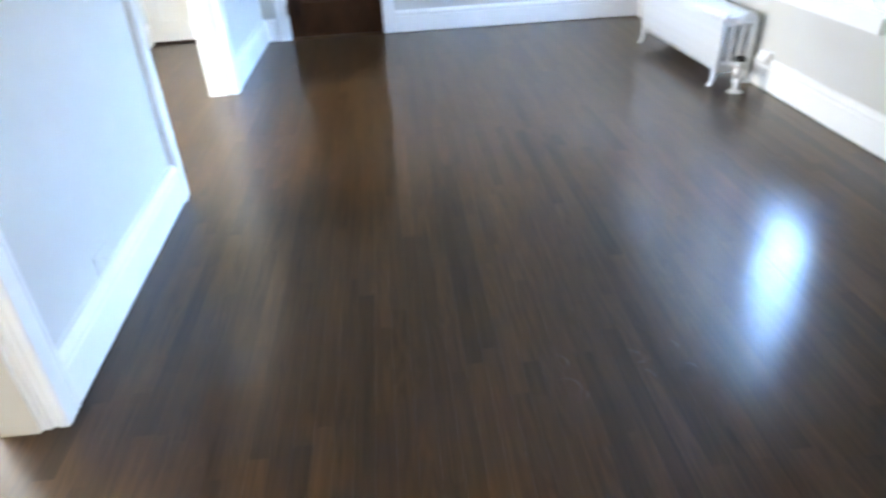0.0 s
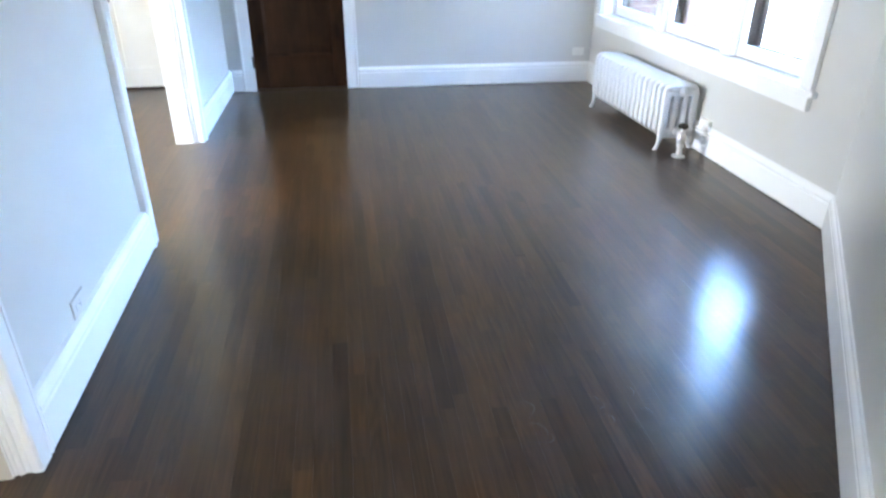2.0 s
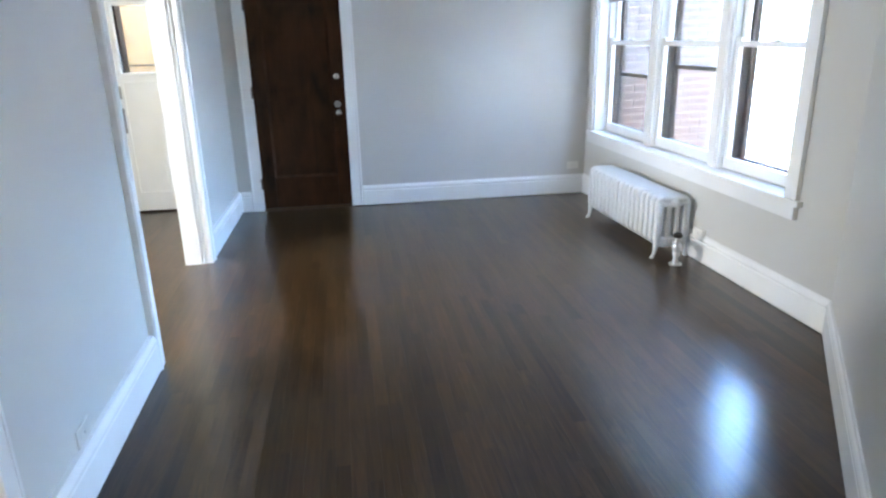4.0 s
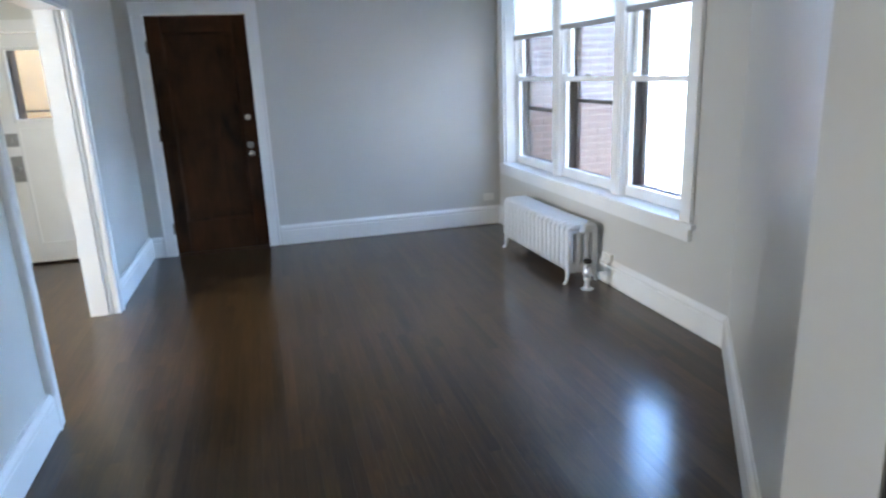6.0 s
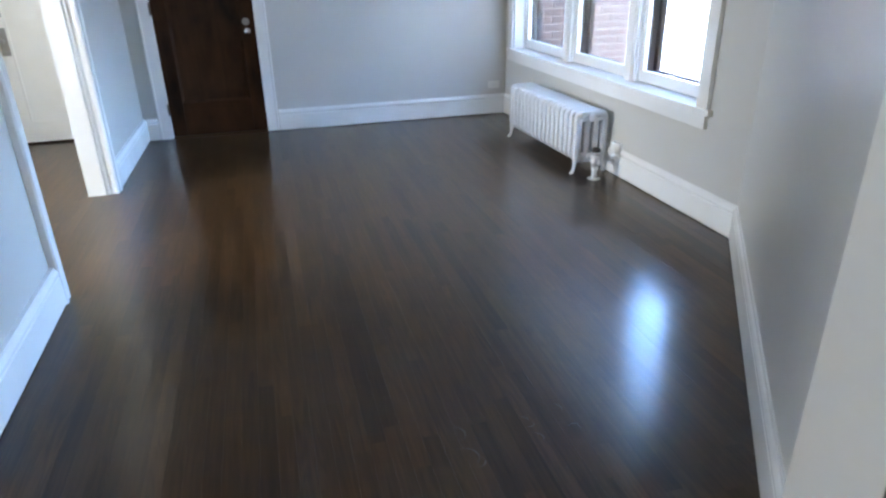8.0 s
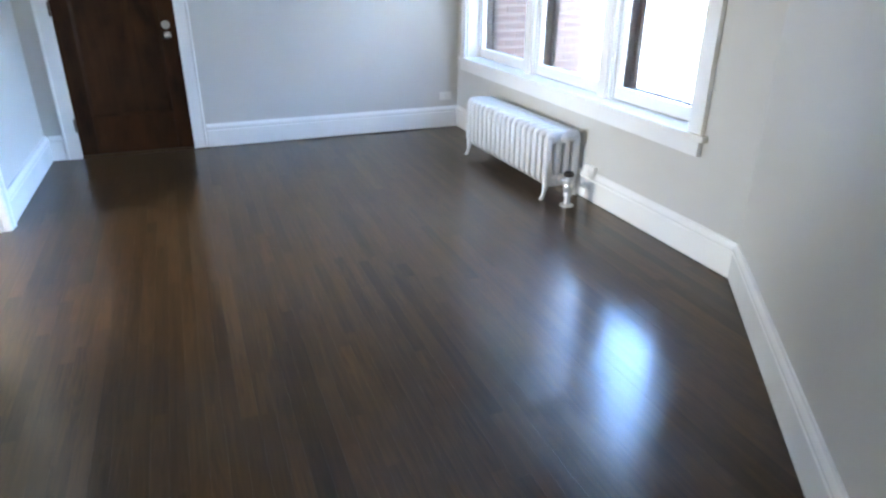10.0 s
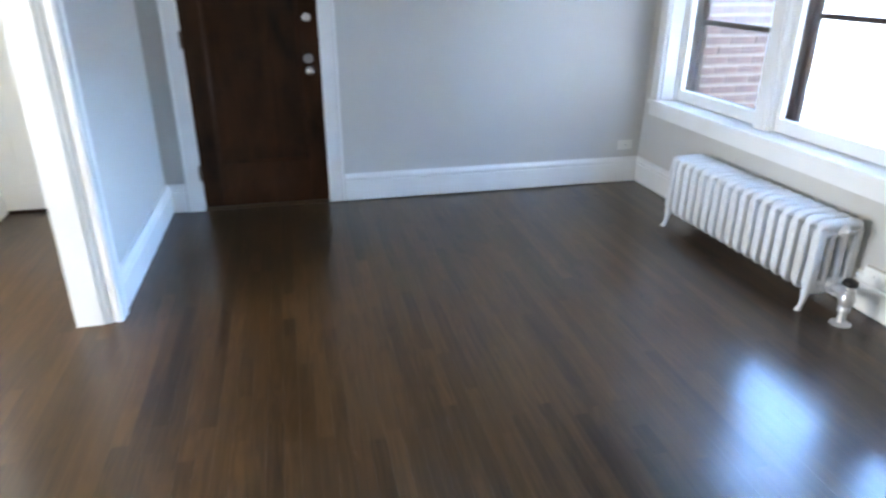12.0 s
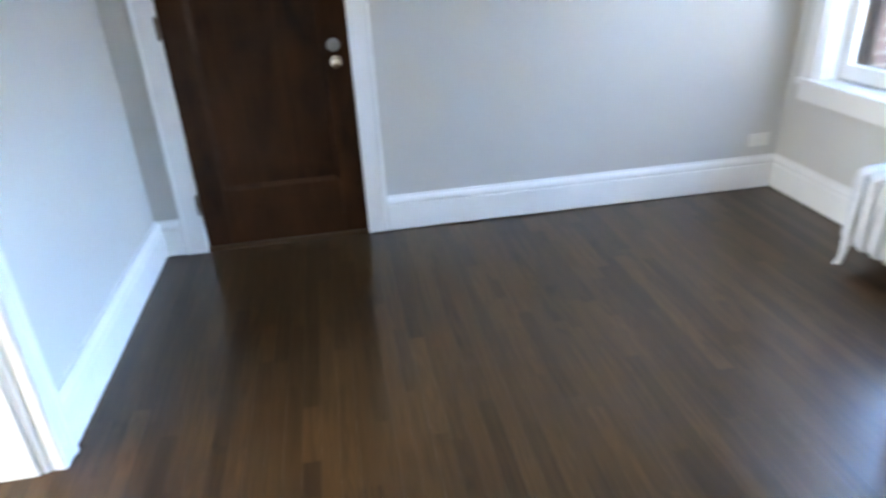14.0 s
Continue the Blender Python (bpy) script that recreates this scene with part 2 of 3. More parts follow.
def skew_left(bm):
    """The wall towards the hall is out of true in two runs."""
    for v in bm.verts:
        y = v.co.y
        v.co.x += -0.050 + 0.0137 * (y - 4.54) if y > 3.6 else -0.0113 * max(0, y - 1.5)


def box(bm, x0, x1, y0, y1, z0, z1, bevel=0.0):
    vs = [bm.verts.new((x, y, z)) for x in (x0, x1) for y in (y0, y1) for z in (z0, z1)]
    fs = [bm.faces.new([vs[i] for i in q]) for q in ((0, 1, 3, 2), (4, 6, 7, 5), (0, 4, 5, 1), (2, 3, 7, 6), (0, 2, 6, 4), (1, 5, 7, 3))]
    if bevel:
        bmesh.ops.bevel(bm, geom=list({e for f in fs for e in f.edges}), offset=bevel, segments=2, affect="EDGES", profile=0.5)


def sweep(bm, profile, origin, u, v, way):
    """A profile of (a, b) points, a along u and b along v, drawn out along the vector way."""
    o, u, v, way = Vector(origin), Vector(u), Vector(v), Vector(way)
    ends = [[bm.verts.new(o + u * a + v * b + w) for a, b in profile] for w in (Vector(), way)]
    n = len(profile)
    for i in range(n):
        bm.faces.new((ends[0][i], ends[0][(i + 1) % n], ends[1][(i + 1) % n], ends[1][i]))
    bm.faces.new(ends[0][::-1])
    bm.faces.new(ends[1])


def rod(bm, a, b, r0, r1=None, sides=16):
    """A round rod from a to b, of radius r0 to r1."""
    a, b = Vector(a), Vector(b)
    turn = (b - a).to_track_quat("Z", "Y").to_matrix().to_4x4()
    bmesh.ops.create_cone(bm, cap_ends=True, segments=sides, radius1=r0, radius2=r0 if r1 is None else r1, depth=(b - a).length, matrix=Matrix.Translation((a + b) / 2) @ turn)


def lathe(bm, profile, m, sides=24):
    """A turned shape: (radius, height) points about the z axis of m."""
    rings = [[bm.verts.new(m @ Vector((r * math.cos(k * math.tau / sides), r * math.sin(k * math.tau / sides), h))) for k in range(sides)] for r, h in profile]
    for p, q in zip(rings, rings[1:]):
        for k in range(sides):
            bm.faces.new((p[k], p[(k + 1) % sides], q[(k + 1) % sides], q[k]))
    bm.faces.new(rings[0][::-1])
    bm.faces.new(rings[-1])


def part(name, bm, mat, parent=None, label="", smooth=False, skewed=False):
    if skewed == "left":
        skew_left(bm)
    elif skewed:
        skew(bm)
    bmesh.ops.recalc_face_normals(bm, faces=bm.faces)
    me = bpy.data.meshes.new(name)
    bm.to_mesh(me)
    bm.free()
    me.materials.append(mat)
    if smooth:
        me.polygons.foreach_set("use_smooth", [True] * len(me.polygons))
        me.set_sharp_from_angle(angle=radians(40))
    ob = new(name, me)
    if parent:
        ob.parent = parent
        ob.matrix_parent_inverse = parent.matrix_basis.inverted()
    if label:
        tagged(ob, label)
    return ob


def thing(name, place, label, category, group="", kind=""):
    ob = new(name)
    ob.location = place
    ob.empty_display_size = 0.1
    return tagged(ob, label, category, group, kind)


def structure(name, bm, mat, label, category, **kw):
    return tagged(part(name, bm, mat, **kw), label, category, kind="structure")


def boxes(*rows, bevel=0.0):
    bm = bmesh.new()
    for r in rows:
        box(bm, *r, bevel=bevel)
    return bm


# ---- the setting ----
H = 2.60           # ceiling
LX, LB = -0.965, -1.115   # the two faces of the wall between living room and hall
FY = 6.04          # far wall
WX = 2.366         # window wall
Y0 = -2.3          # behind the camera

structure("floor", boxes((-4.5, 3.3, Y0 - 0.1, 6.5, -0.25, -0.014)), SUBFLOOR, "dark subfloor under stained oak strip flooring", "floor")
floor = bpy.data.objects["floor"]
structure("ceiling", boxes((-4.6, 3.3, Y0 - 0.1, 6.5, H, H + 0.15)), CEILING, "plain white painted ceiling", "ceiling")
HEAD = 2.00
structure("wall_left", boxes(
    (LB, LX, Y0, 0.36, 0, H), (LB, LX, 0.36, 1.455, HEAD + 0.02, H), (LB, LX, 1.455, 2.985, 0, H),
    (LB, LX, 2.985, 4.558, HEAD + 0.02, H), (LB, LX, 4.558, FY, 0, H)), WALL, "light grey painted wall with two cased openings", "wall", skewed="left")
DL, DR, DT = -0.770, 0.058, 2.087   # the entrance door's opening
structure("wall_far", boxes(
    (LB - 0.03, DL - 0.02, FY, 6.26, 0, H), (DR + 0.02, WX + 0.2, FY, 6.26, 0, H), (DL - 0.02, DR + 0.02, FY, 6.26, DT + 0.02, H)),
    WALL, "light grey painted wall round the entrance door", "wall")
WY0, WY1, WZ0, WZ1 = 3.05, 5.85, 0.60, 2.22   # the window's opening
structure("wall_window", boxes(
    (WX, WX + 0.22, 2.50, WY0, 0, H), (WX, WX + 0.22, WY1, FY, 0, H), (WX, WX + 0.22, WY0, WY1, 0, WZ0), (WX, WX + 0.22, WY0, WY1, WZ1, H)),
    WALL, "light grey painted wall round a triple window", "wall", skewed=True)
# the slanting wall at the side, from the corner E to the window wall
E = Vector((1.142, 0.794, 0))
ALONG, INTO = Vector((0.5677, 0.8234, 0)), Vector((-0.8234, 0.5677, 0))
bm = bmesh.new()
sweep(bm, [(-0.02, 0), (-0.20, 0), (-0.20, H), (-0.02, H)], E - ALONG * 0.32, INTO, (0, 0, 1), ALONG * 2.65)
structure("wall_slanting", bm, WALL, "light grey painted slanting wall with satin sheen", "wall")
structure("wall_front_right", boxes((0.866, 3.2, 0.386, 0.540, 0, H), (3.1, 3.25, Y0, 0.386, 0, H)), WALL, "grey painted wall of the front room", "wall")
# out of view; the opening is added for the front fill lamp
structure("wall_front", boxes((LX, 2.1, Y0 - 0.15, Y0, 0, H), (3.0, 3.25, Y0 - 0.15, Y0, 0, H), (2.1, 3.0, Y0 - 0.15, Y0, 0, 0.85), (2.1, 3.0, Y0 - 0.15, Y0, 2.05, H)),
          WALL, "grey painted front wall, unseen, with an opening added for the fill lamp", "wall")
structure("wall_hall_end", boxes((-2.2, -2.05, 6.26, 6.42, 0, H), (-1.24, -1.0, 6.26, 6.42, 0, H), (-2.05, -1.24, 6.26, 6.42, 2.0, H)), KITCHEN_WALL, "pale painted end wall round the back door", "wall")
structure("wall_hall_side", boxes((-2.2, -2.04, 5.46, 6.26, 0, H), (-4.5, -2.2, 5.46, 5.6, 0, H)), KITCHEN_WALL, "pale painted wall beside the back door", "wall")
# out of view; the opening is added for the kitchen fill lamp
structure("wall_kitchen", boxes(
    (-4.6, -4.45, 4.85, 5.6, 0, H), (-4.6, -4.45, 1.75, 4.85, 0, 0.85), (-4.6, -4.45, 1.75, 4.85, 2.25, H), (-4.6, -4.45, 0.45, 1.75, 0, H),
    (-4.5, LB, 0.1, 0.25, 0, H), (-4.6, -4.45, 0.1, 0.45, 0, H)), KITCHEN_WALL, "pale painted kitchen walls, unseen, with an opening added for the fill lamp", "wall")

# baseboards: a board with a moulded cap
BASE = [(0, 0), (0.012, 0), (0.012, 0.006), (0.020, 0.007), (0.020, 0.138), (0.015, 0.143), (0.015, 0.148), (0.021, 0.153), (0.021, 0.164), (0.016, 0.176), (0.009, 0.183), (0.007, 0.192), (0, 0.192)]


def baseboard(origin, out, way, skewed=False, back=0.0):
    bm = bmesh.new()
    sweep(bm, [(a if a else -back, b) for a, b in BASE], origin, out, (0, 0, 1), way)
    return structure("baseboard", bm, TRIM, "white painted baseboard with a moulded cap", "baseboard", skewed=skewed)


CW = 0.105  # casing width
baseboard((LX + 0.013, 1.541, 0), (1, 0, 0), (0, 1.358, 0), "left", back=0.0125)
baseboard((LX + 0.011, 4.645, 0), (1, 0, 0), (0, FY - 4.645, 0), "left", back=0.0105)
baseboard((LX - 0.003, FY, 0), (0, -1, 0), (DL - CW - LX + 0.003, 0, 0))
baseboard((DR + CW, FY, 0), (0, -1, 0), (WX - DR - CW, 0, 0))
baseboard((WX, 2.55, 0), (-1, 0, 0), (0, FY - 2.571, 0), skewed=True)
baseboard(E - INTO * 0.02 - ALONG * 0.285, INTO, ALONG * 2.545)
baseboard((-2.04, 5.50, 0), (1, 0, 0), (0, 0.73, 0))
baseboard((LB, 4.67, 0), (-1, 0, 0), (0, 1.56, 0), "left")
baseboard((LX, Y0, 0), (1, 0, 0), (0, 2.6, 0))
# black strips that draw the line of shade under the baseboards
for o, w, s in (((WX - 0.0225, 2.6, 0.0008), (0, 3.4, 0), True), ((DR + CW, FY - 0.0225, 0.0008), (2.1, 0, 0), False)):
    bm = bmesh.new()
    sweep(bm, [(0, 0), (0.002, 0), (0.002, 0.002), (0, 0.002)], o, (1, 0, 0) if s else (0, 1, 0), (0, 0, 1), w)
    structure("trim", bm, DARK, "thin dark strip drawn for the shade under the baseboard", "trim", skewed=s)

# casings: a board with a raised back band
CASE = [(0, 0), (0.016, 0), (0.018, 0.004), (0.018, 0.030), (0.021, 0.034), (0.021, 0.082), (0.030, 0.087), (0.032, 0.094), (0.030, CW), (0, CW)]
FLAT = [(0, 0), (0.017, 0), (0.020, 0.003), (0.020, CW - 0.020), (0.023, CW - 0.016), (0.023, CW - 0.003), (0.020, CW), (0, CW)]


def casing(profile, origin, out, across, way, skewed=False):
    bm = bmesh.new()
    sweep(bm, profile, origin, out, across, way)
    return structure("trim", bm, TRIM, "white painted door casing", "trim", skewed=skewed)


# entrance door casing
casing(FLAT, (DL + 0.005, FY, 0), (0, -1, 0), (-1, 0, 0), (0, 0, DT))
casing(FLAT, (DR - 0.005, FY, 0), (0, -1, 0), (1, 0, 0), (0, 0, DT))
casing(FLAT, (DL - CW + 0.005, FY, DT), (0, -1, 0), (0, 0, 1), (DR - DL + 2 * CW - 0.01, 0, 0))
structure("trim", boxes((DL - 0.02, DL, FY + 0.001, 6.2, 0, DT), (DR, DR + 0.02, FY + 0.001, 6.2, 0, DT), (DL - 0.02, DR + 0.02, FY + 0.001, 6.2, DT, DT + 0.02)), TRIM, "white painted door jamb", "trim")
BAND = ((0.0305, 0.066), (0.0345, 0.069), (0.0345, 0.074), (0.038, 0.080), (0.038, 0.098), (0.0305, 0.1035))
# wide opening to the hall: jambs with a stepped, moulded edge towards the living room
def opening_jamb(y, face, label):
    """A jamb board at y whose visible side looks along face (-1 or 1), with a bead and steps at its room edge."""
    f = face
    # the near opening has a quirk along its casing, the wide one a raised band
    groove = [(LX + 0.031, 0.080), (LX + 0.010, 0.081), (LX + 0.010, 0.088), (LX + 0.031, 0.089)] if y < 2 else []
    prof = [(LB - 0.012, 0), (LX - 0.048, 0), (LX - 0.044, 0.004), (LX - 0.044, 0.009), (LX - 0.036, 0.011), (LX - 0.028, 0.007), (LX - 0.020, 0.011),
            (LX - 0.016, 0.017), (LX - 0.004, 0.017), (LX + 0.004, 0.013), (LX + 0.022, 0.013), (LX + 0.031, 0.019), *groove, (LX + 0.031, 0.101), (LX + 0.028, 0.104), (LX + 0.001, 0.104),
            (LX + 0.001, 0.0205), (LB - 0.012, 0.0205)]
    bm = bmesh.new()
    sweep(bm, [(b * -f, a) for a, b in prof], (0, y, 0), (0, 1, 0), (1, 0, 0), (0, 0, HEAD))
    if y > 2:
        sweep(bm, [(a, b * -f) for a, b in BAND], (LX, y, 0), (1, 0, 0), (0, 1, 0), (0, 0, HEAD))
    structure("trim", bm, TRIM, label, "trim", skewed="left")


opening_jamb(3.003, 1, "white painted moulded jamb at the wall's end")
opening_jamb(4.540, -1, "white painted moulded jamb of the wide opening")
opening_jamb(1.437, -1, "cream white moulded jamb of an opening")
opening_jamb(0.378, 1, "cream white moulded jamb of an opening")
CREAM = material("cream_eggshell_paint", (0.60, 0.56, 0.49), 0.4, spread=0.02, scale=3, fine=120, bump=0.05)
structure("trim", boxes((LB - 0.011, LX - 0.047, 1.434, 1.437, 0, HEAD)), CREAM, "cream painted reveal board of an opening", "trim", skewed="left")
for y0, y1 in ((2.985, 4.558), (0.36, 1.455)):
    structure("trim", boxes((LB - 0.012, LX + 0.006, y0, y1, HEAD, HEAD + 0.02)), TRIM, "white painted head jamb", "trim", skewed="left")
    casing(CASE, (LX, y0 - 0.09, HEAD + 0.01), (1, 0, 0), (0, 0, 1), (0, y1 - y0 + 0.18, 0), "left")
    casing(CASE, (LB, y0 - 0.09, HEAD + 0.01), (-1, 0, 0), (0, 0, 1), (0, y1 - y0 + 0.18, 0), "left")
    for y, across in ((y1 + 0.004, (0, 1, 0)), (y0 - 0.004, (0, -1, 0))):
        casing(CASE, (LB, y, 0), (-1, 0, 0), across, (0, 0, HEAD + 0.01), "left")
# the broad jamb where the rooms meet, with a groove and a narrow strip
structure("trim", boxes((0.846, 0.8655, 0.386, 0.551, 0, H), (0.866, 0.98, 0.5405, 0.551, 0, H), bevel=0.003), WALL, "broad grey painted jamb between the rooms", "trim")
# the groove's shade is a black bar set slightly back
structure("trim", boxes((0.852, 0.8655, 0.374, 0.3855, 0, H)), DARK, "dark strip drawn for the shade in the groove beside the jamb", "trim")
structure("trim", boxes((0.847, 0.880, 0.360, 0.374, 0, H), bevel=0.003), TRIM, "narrow white casing strip", "trim")
# end of the wall between kitchen and back entry
structure("trim", boxes((-2.34, -2.034, 5.425, 5.46, 0, H), bevel=0.004), TRIM, "white painted casing at the kitchen wall's end", "trim")


# ---- the entrance door ----
def entrance_door():
    top = thing("door_1", ((DL + DR) / 2, 6.09, 0), "dark stained wooden entrance door with one tall panel, closed", "door", kind="structure")
    x0, x1, y0, y1 = DL + 0.004, DR - 0.004, 6.066, 6.108
    st, rail, head = 0.118, 0.30, 0.14
    part("stile", boxes((x0, x0 + st, y0, y1, 0.012, DT - 0.004), bevel=0.003), DOOR_WOOD, top)
    part("stile", boxes((x1 - st, x1, y0, y1, 0.012, DT - 0.004), bevel=0.003), DOOR_WOOD, top)
    part("rail", boxes((x0 + st, x1 - st, y0, y1, 0.012, rail), bevel=0.003), DOOR_WOOD, top)
    part("rail", boxes((x0 + st, x1 - st, y0, y1, DT - head, DT - 0.004), bevel=0.003), DOOR_WOOD, top)
    part("panel", boxes((x0 + st, x1 - st, y0 + 0.013, y1 - 0.01, rail, DT - head)), DOOR_WOOD, top)
    bm = bmesh.new()
    mould = [(0, 0), (0.014, 0), (0.012, 0.006), (0.007, 0.010), (0.004, 0.018), (0, 0.022)]
    yb = y0 + 0.0135
    sweep(bm, mould, (x0 + st, yb, rail), (0, -1, 0), (1, 0, 0), (0, 0, DT - head - rail))
    sweep(bm, mould, (x1 - st, yb, rail), (0, -1, 0), (-1, 0, 0), (0, 0, DT - head - rail))
    sweep(bm, mould, (x0 + st, yb, rail), (0, -1, 0), (0, 0, 1), (x1 - x0 - 2 * st, 0, 0))
    sweep(bm, mould, (x0 + st, yb, DT - head), (0, -1, 0), (0, 0, -1), (x1 - x0 - 2 * st, 0, 0))
    part("panel_moulding", bm, DOOR_WOOD, top)
    face = lambda x, z: Matrix.Translation((x, y0, z)) @ pose(0, 0, 0, 90)
    bm = bmesh.new()
    lathe(bm, [(0.031, 0), (0.031, 0.006), (0.027, 0.011), (0.020, 0.012), (0.020, 0.016), (0.0, 0.0165)][:5], face(-0.015, 1.207))
    bolt = part("deadbolt", bm, CHROME, top, "round chrome deadbolt", smooth=True)
    part("thumb_turn", boxes((-0.019, -0.011, y0 - 0.030, y0 - 0.014, 1.190, 1.224), bevel=0.002), NICKEL, bolt)
    bm = bmesh.new()
    lathe(bm, [(0.031, 0), (0.031, 0.004), (0.028, 0.007), (0.004, 0.008)], face(-0.020, 0.960))
    part("blank_plate", bm, NICKEL, top, "dull round cover plate", smooth=True)
    bm = bmesh.new()
    lathe(bm, [(0.028, 0), (0.028, 0.004), (0.014, 0.009), (0.011, 0.022), (0.017, 0.030), (0.026, 0.038), (0.028, 0.048), (0.024, 0.056), (0.012, 0.060), (0.004, 0.0605)], face(-0.016, 0.883))
    part("knob", bm, CHROME, top, "small chrome door knob", smooth=True)
    for z in (0.26, 1.09, 1.83):
        bm = boxes((DL - 0.001, DL + 0.0045, 6.026, y0 - 0.002, z - 0.045, z + 0.045), bevel=0.0015)
        for k in range(3):
            rod(bm, (DL + 0.003, 6.016, z - 0.046 + 0.031 * k), (DL + 0.003, 6.016, z - 0.017 + 0.031 * k), 0.0075)
        rod(bm, (DL + 0.003, 6.016, z - 0.054), (DL + 0.003, 6.016, z + 0.054), 0.004)
        part("hinge", bm, HINGE, top, "dark worn brass hinge")
    tagged(part("strike", boxes((DR - 0.004, DR + 0.002, y0 - 0.012, y0 - 0.002, 0.90, 0.95)), NICKEL, top))


entrance_door()
bm = boxes((DR + 0.001, DR + 0.118, 6.006, 6.014, 0.001, 0.007))
sweep(bm, [(0, 0), (0.09, 0), (0.09, 0.004), (0.075, 0.011), (0.02, 0.011), (0, 0.004)], (DL + 0.002, 6.025, 0.001), (0, 1, 0), (0, 0, 1), (DR - DL - 0.004, 0, 0))
structure("threshold", bm, wood("worn_threshold_wood", (0.016, 0.009, 0.0045), (0.075, 0.041, 0.017), 0.45), "worn brown wooden threshold under the entrance door", "threshold")


# ---- the triple window ----
def window_unit(top, y0, y1, shade_z, rail):
    """A white double-hung sash window with a brown storm window outside and a roller shade."""
    X = WX + 0.115
    zb, zm, zt = WZ0 + 0.045, 1.455, WZ1
    st, br = 0.045, 0.075

    def sash(name, x, a, b, low, high):
        fr = bmesh.new()
        box(fr, x, x + 0.035, y0, y0 + st, a, b, bevel=0.003)
        box(fr, x, x + 0.035, y1 - st, y1, a, b, bevel=0.003)
        box(fr, x, x + 0.035, y0 + st, y1 - st, a, a + low, bevel=0.003)
        box(fr, x, x + 0.035, y0 + st, y1 - st, b - high, b, bevel=0.003)
        s = part(name, fr, TRIM, top, skewed=True)
        g = part("pane", boxes((x + 0.015, x + 0.019, y0 + st - 0.005, y1 - st + 0.005, a + low - 0.005, b - high + 0.005)), GLASS, s, "clear glass pane", skewed=True)
        g.visible_shadow = False
        return s

    low = sash("lower_sash", X, zb, zm, br, 0.035)
    sash("upper_sash", X + 0.04, zm - 0.035, zt, 0.035, 0.05)
    # stops in front of the sashes
    part("window_stop", boxes((X - 0.018, X - 0.002, y0 - 0.001, y0 + 0.014, zb, zt), (X - 0.018, X - 0.002, y1 - 0.014, y1 + 0.001, zb, zt), bevel=0.002), TRIM, top, skewed=True)
    yc = (y0 + y1) / 2
    bm = boxes((X - 0.004, X + 0.030, yc - 0.032, yc + 0.032, zm, zm + 0.007), bevel=0.002)
    rod(bm, (X + 0.012, yc, zm), (X + 0.012, yc, zm + 0.022), 0.012)
    box(bm, X - 0.012, X + 0.014, yc - 0.008, yc + 0.030, zm + 0.014, zm + 0.022, bevel=0.002)
    part("sash_lock", bm, NICKEL, low, "small metal sash lock", skewed=True)
    part("tilt_latch", boxes((X - 0.006, X + 0.030, y1 - 0.075, y1 - 0.015, zm, zm + 0.026), bevel=0.005), PLATE, low, "white plastic latch", skewed=True)
    # storm window: deep brown frame and a rail half way up
    xs = WX + 0.175
    fr = boxes((xs, xs + 0.088, y0 - 0.012, y0 + 0.022, zb - 0.03, zt), (xs, xs + 0.088, y1 - 0.022, y1 + 0.012, zb - 0.03, zt),
               (xs + 0.03, xs + 0.075, y0 + 0.022, y1 - 0.022, zb - 0.03, zb + (0.055 if rail else 0.068)), (xs + 0.03, xs + 0.11, y0 + 0.022, y1 - 0.022, zt - 0.03, zt),
               *([(xs + 0.046, xs + 0.076, y0 + 0.022, y1 - 0.022, rail - 0.015, rail + 0.015)] if rail else []), (xs + 0.045, xs + 0.078, y1 - 0.048, y1 - 0.022, zb, zt), (xs + 0.045, xs + 0.078, y0 + 0.022, y0 + 0.05, zb, zt))
    part("storm_frame", fr, BROWN, top, "dark brown storm window frame", skewed=True)
    upper = part("storm_pane", boxes((xs + 0.083, xs + 0.086, y0 + 0.02, y1 - 0.02, rail or 1.33, zt - 0.02)), DUSTIER if y0 > 3.5 else DUSTY, top, "storm glass under a thin hazy film", skewed=True)
    lower = part("storm_pane", boxes((xs + 0.079, xs + 0.082, y0 + 0.02, y1 - 0.02, zb + 0.02, rail or 1.33)), FILMY if 3.5 < y0 < 4.5 else DUSTY, top, "storm glass under a thin hazy film", skewed=True)
    upper.visible_shadow = lower.visible_shadow = False
    # roller shade, drawn down a little
    xr = X - 0.03
    bm = bmesh.new()
    n = 24
    rows = [[bm.verts.new((xr + 0.0015 * math.sin(5 * j / n * math.pi) * (i / 6) + (0.0008 if k else 0), y0 + 0.012 + (y1 - y0 - 0.024) * j / n, shade_z + (zt - 0.03 - shade_z) * (1 - i / 6))) for j in range(n + 1) for i in range(7)] for k in (0, 1)]
    for k in (0, 1):
        for j in range(n):
            for i in range(6):
                a = rows[k]
                bm.faces.new((a[j * 7 + i], a[j * 7 + i + 1], a[(j + 1) * 7 + i + 1], a[(j + 1) * 7 + i]))
    roll = tagged(part("roller_shade", bm, SHADE, None, smooth=True, skewed=True), "white translucent roller shade drawn partly down in the window", "roller shade", "shades of the triple window")
    part("hem_bar", boxes((xr - 0.005, xr + 0.006, y0 + 0.012, y1 - 0.012, shade_z - 0.032, shade_z + 0.008), bevel=0.003), HEM, roll, "grey hem bar", skewed=True)
    bm = bmesh.new()
    rod(bm, (xr + 0.012, y0 + 0.004, zt - 0.022), (xr + 0.012, y1 - 0.004, zt - 0.022), 0.016)
    part("roller", bm, SHADE, roll, "rolled shade cloth", smooth=True, skewed=True)


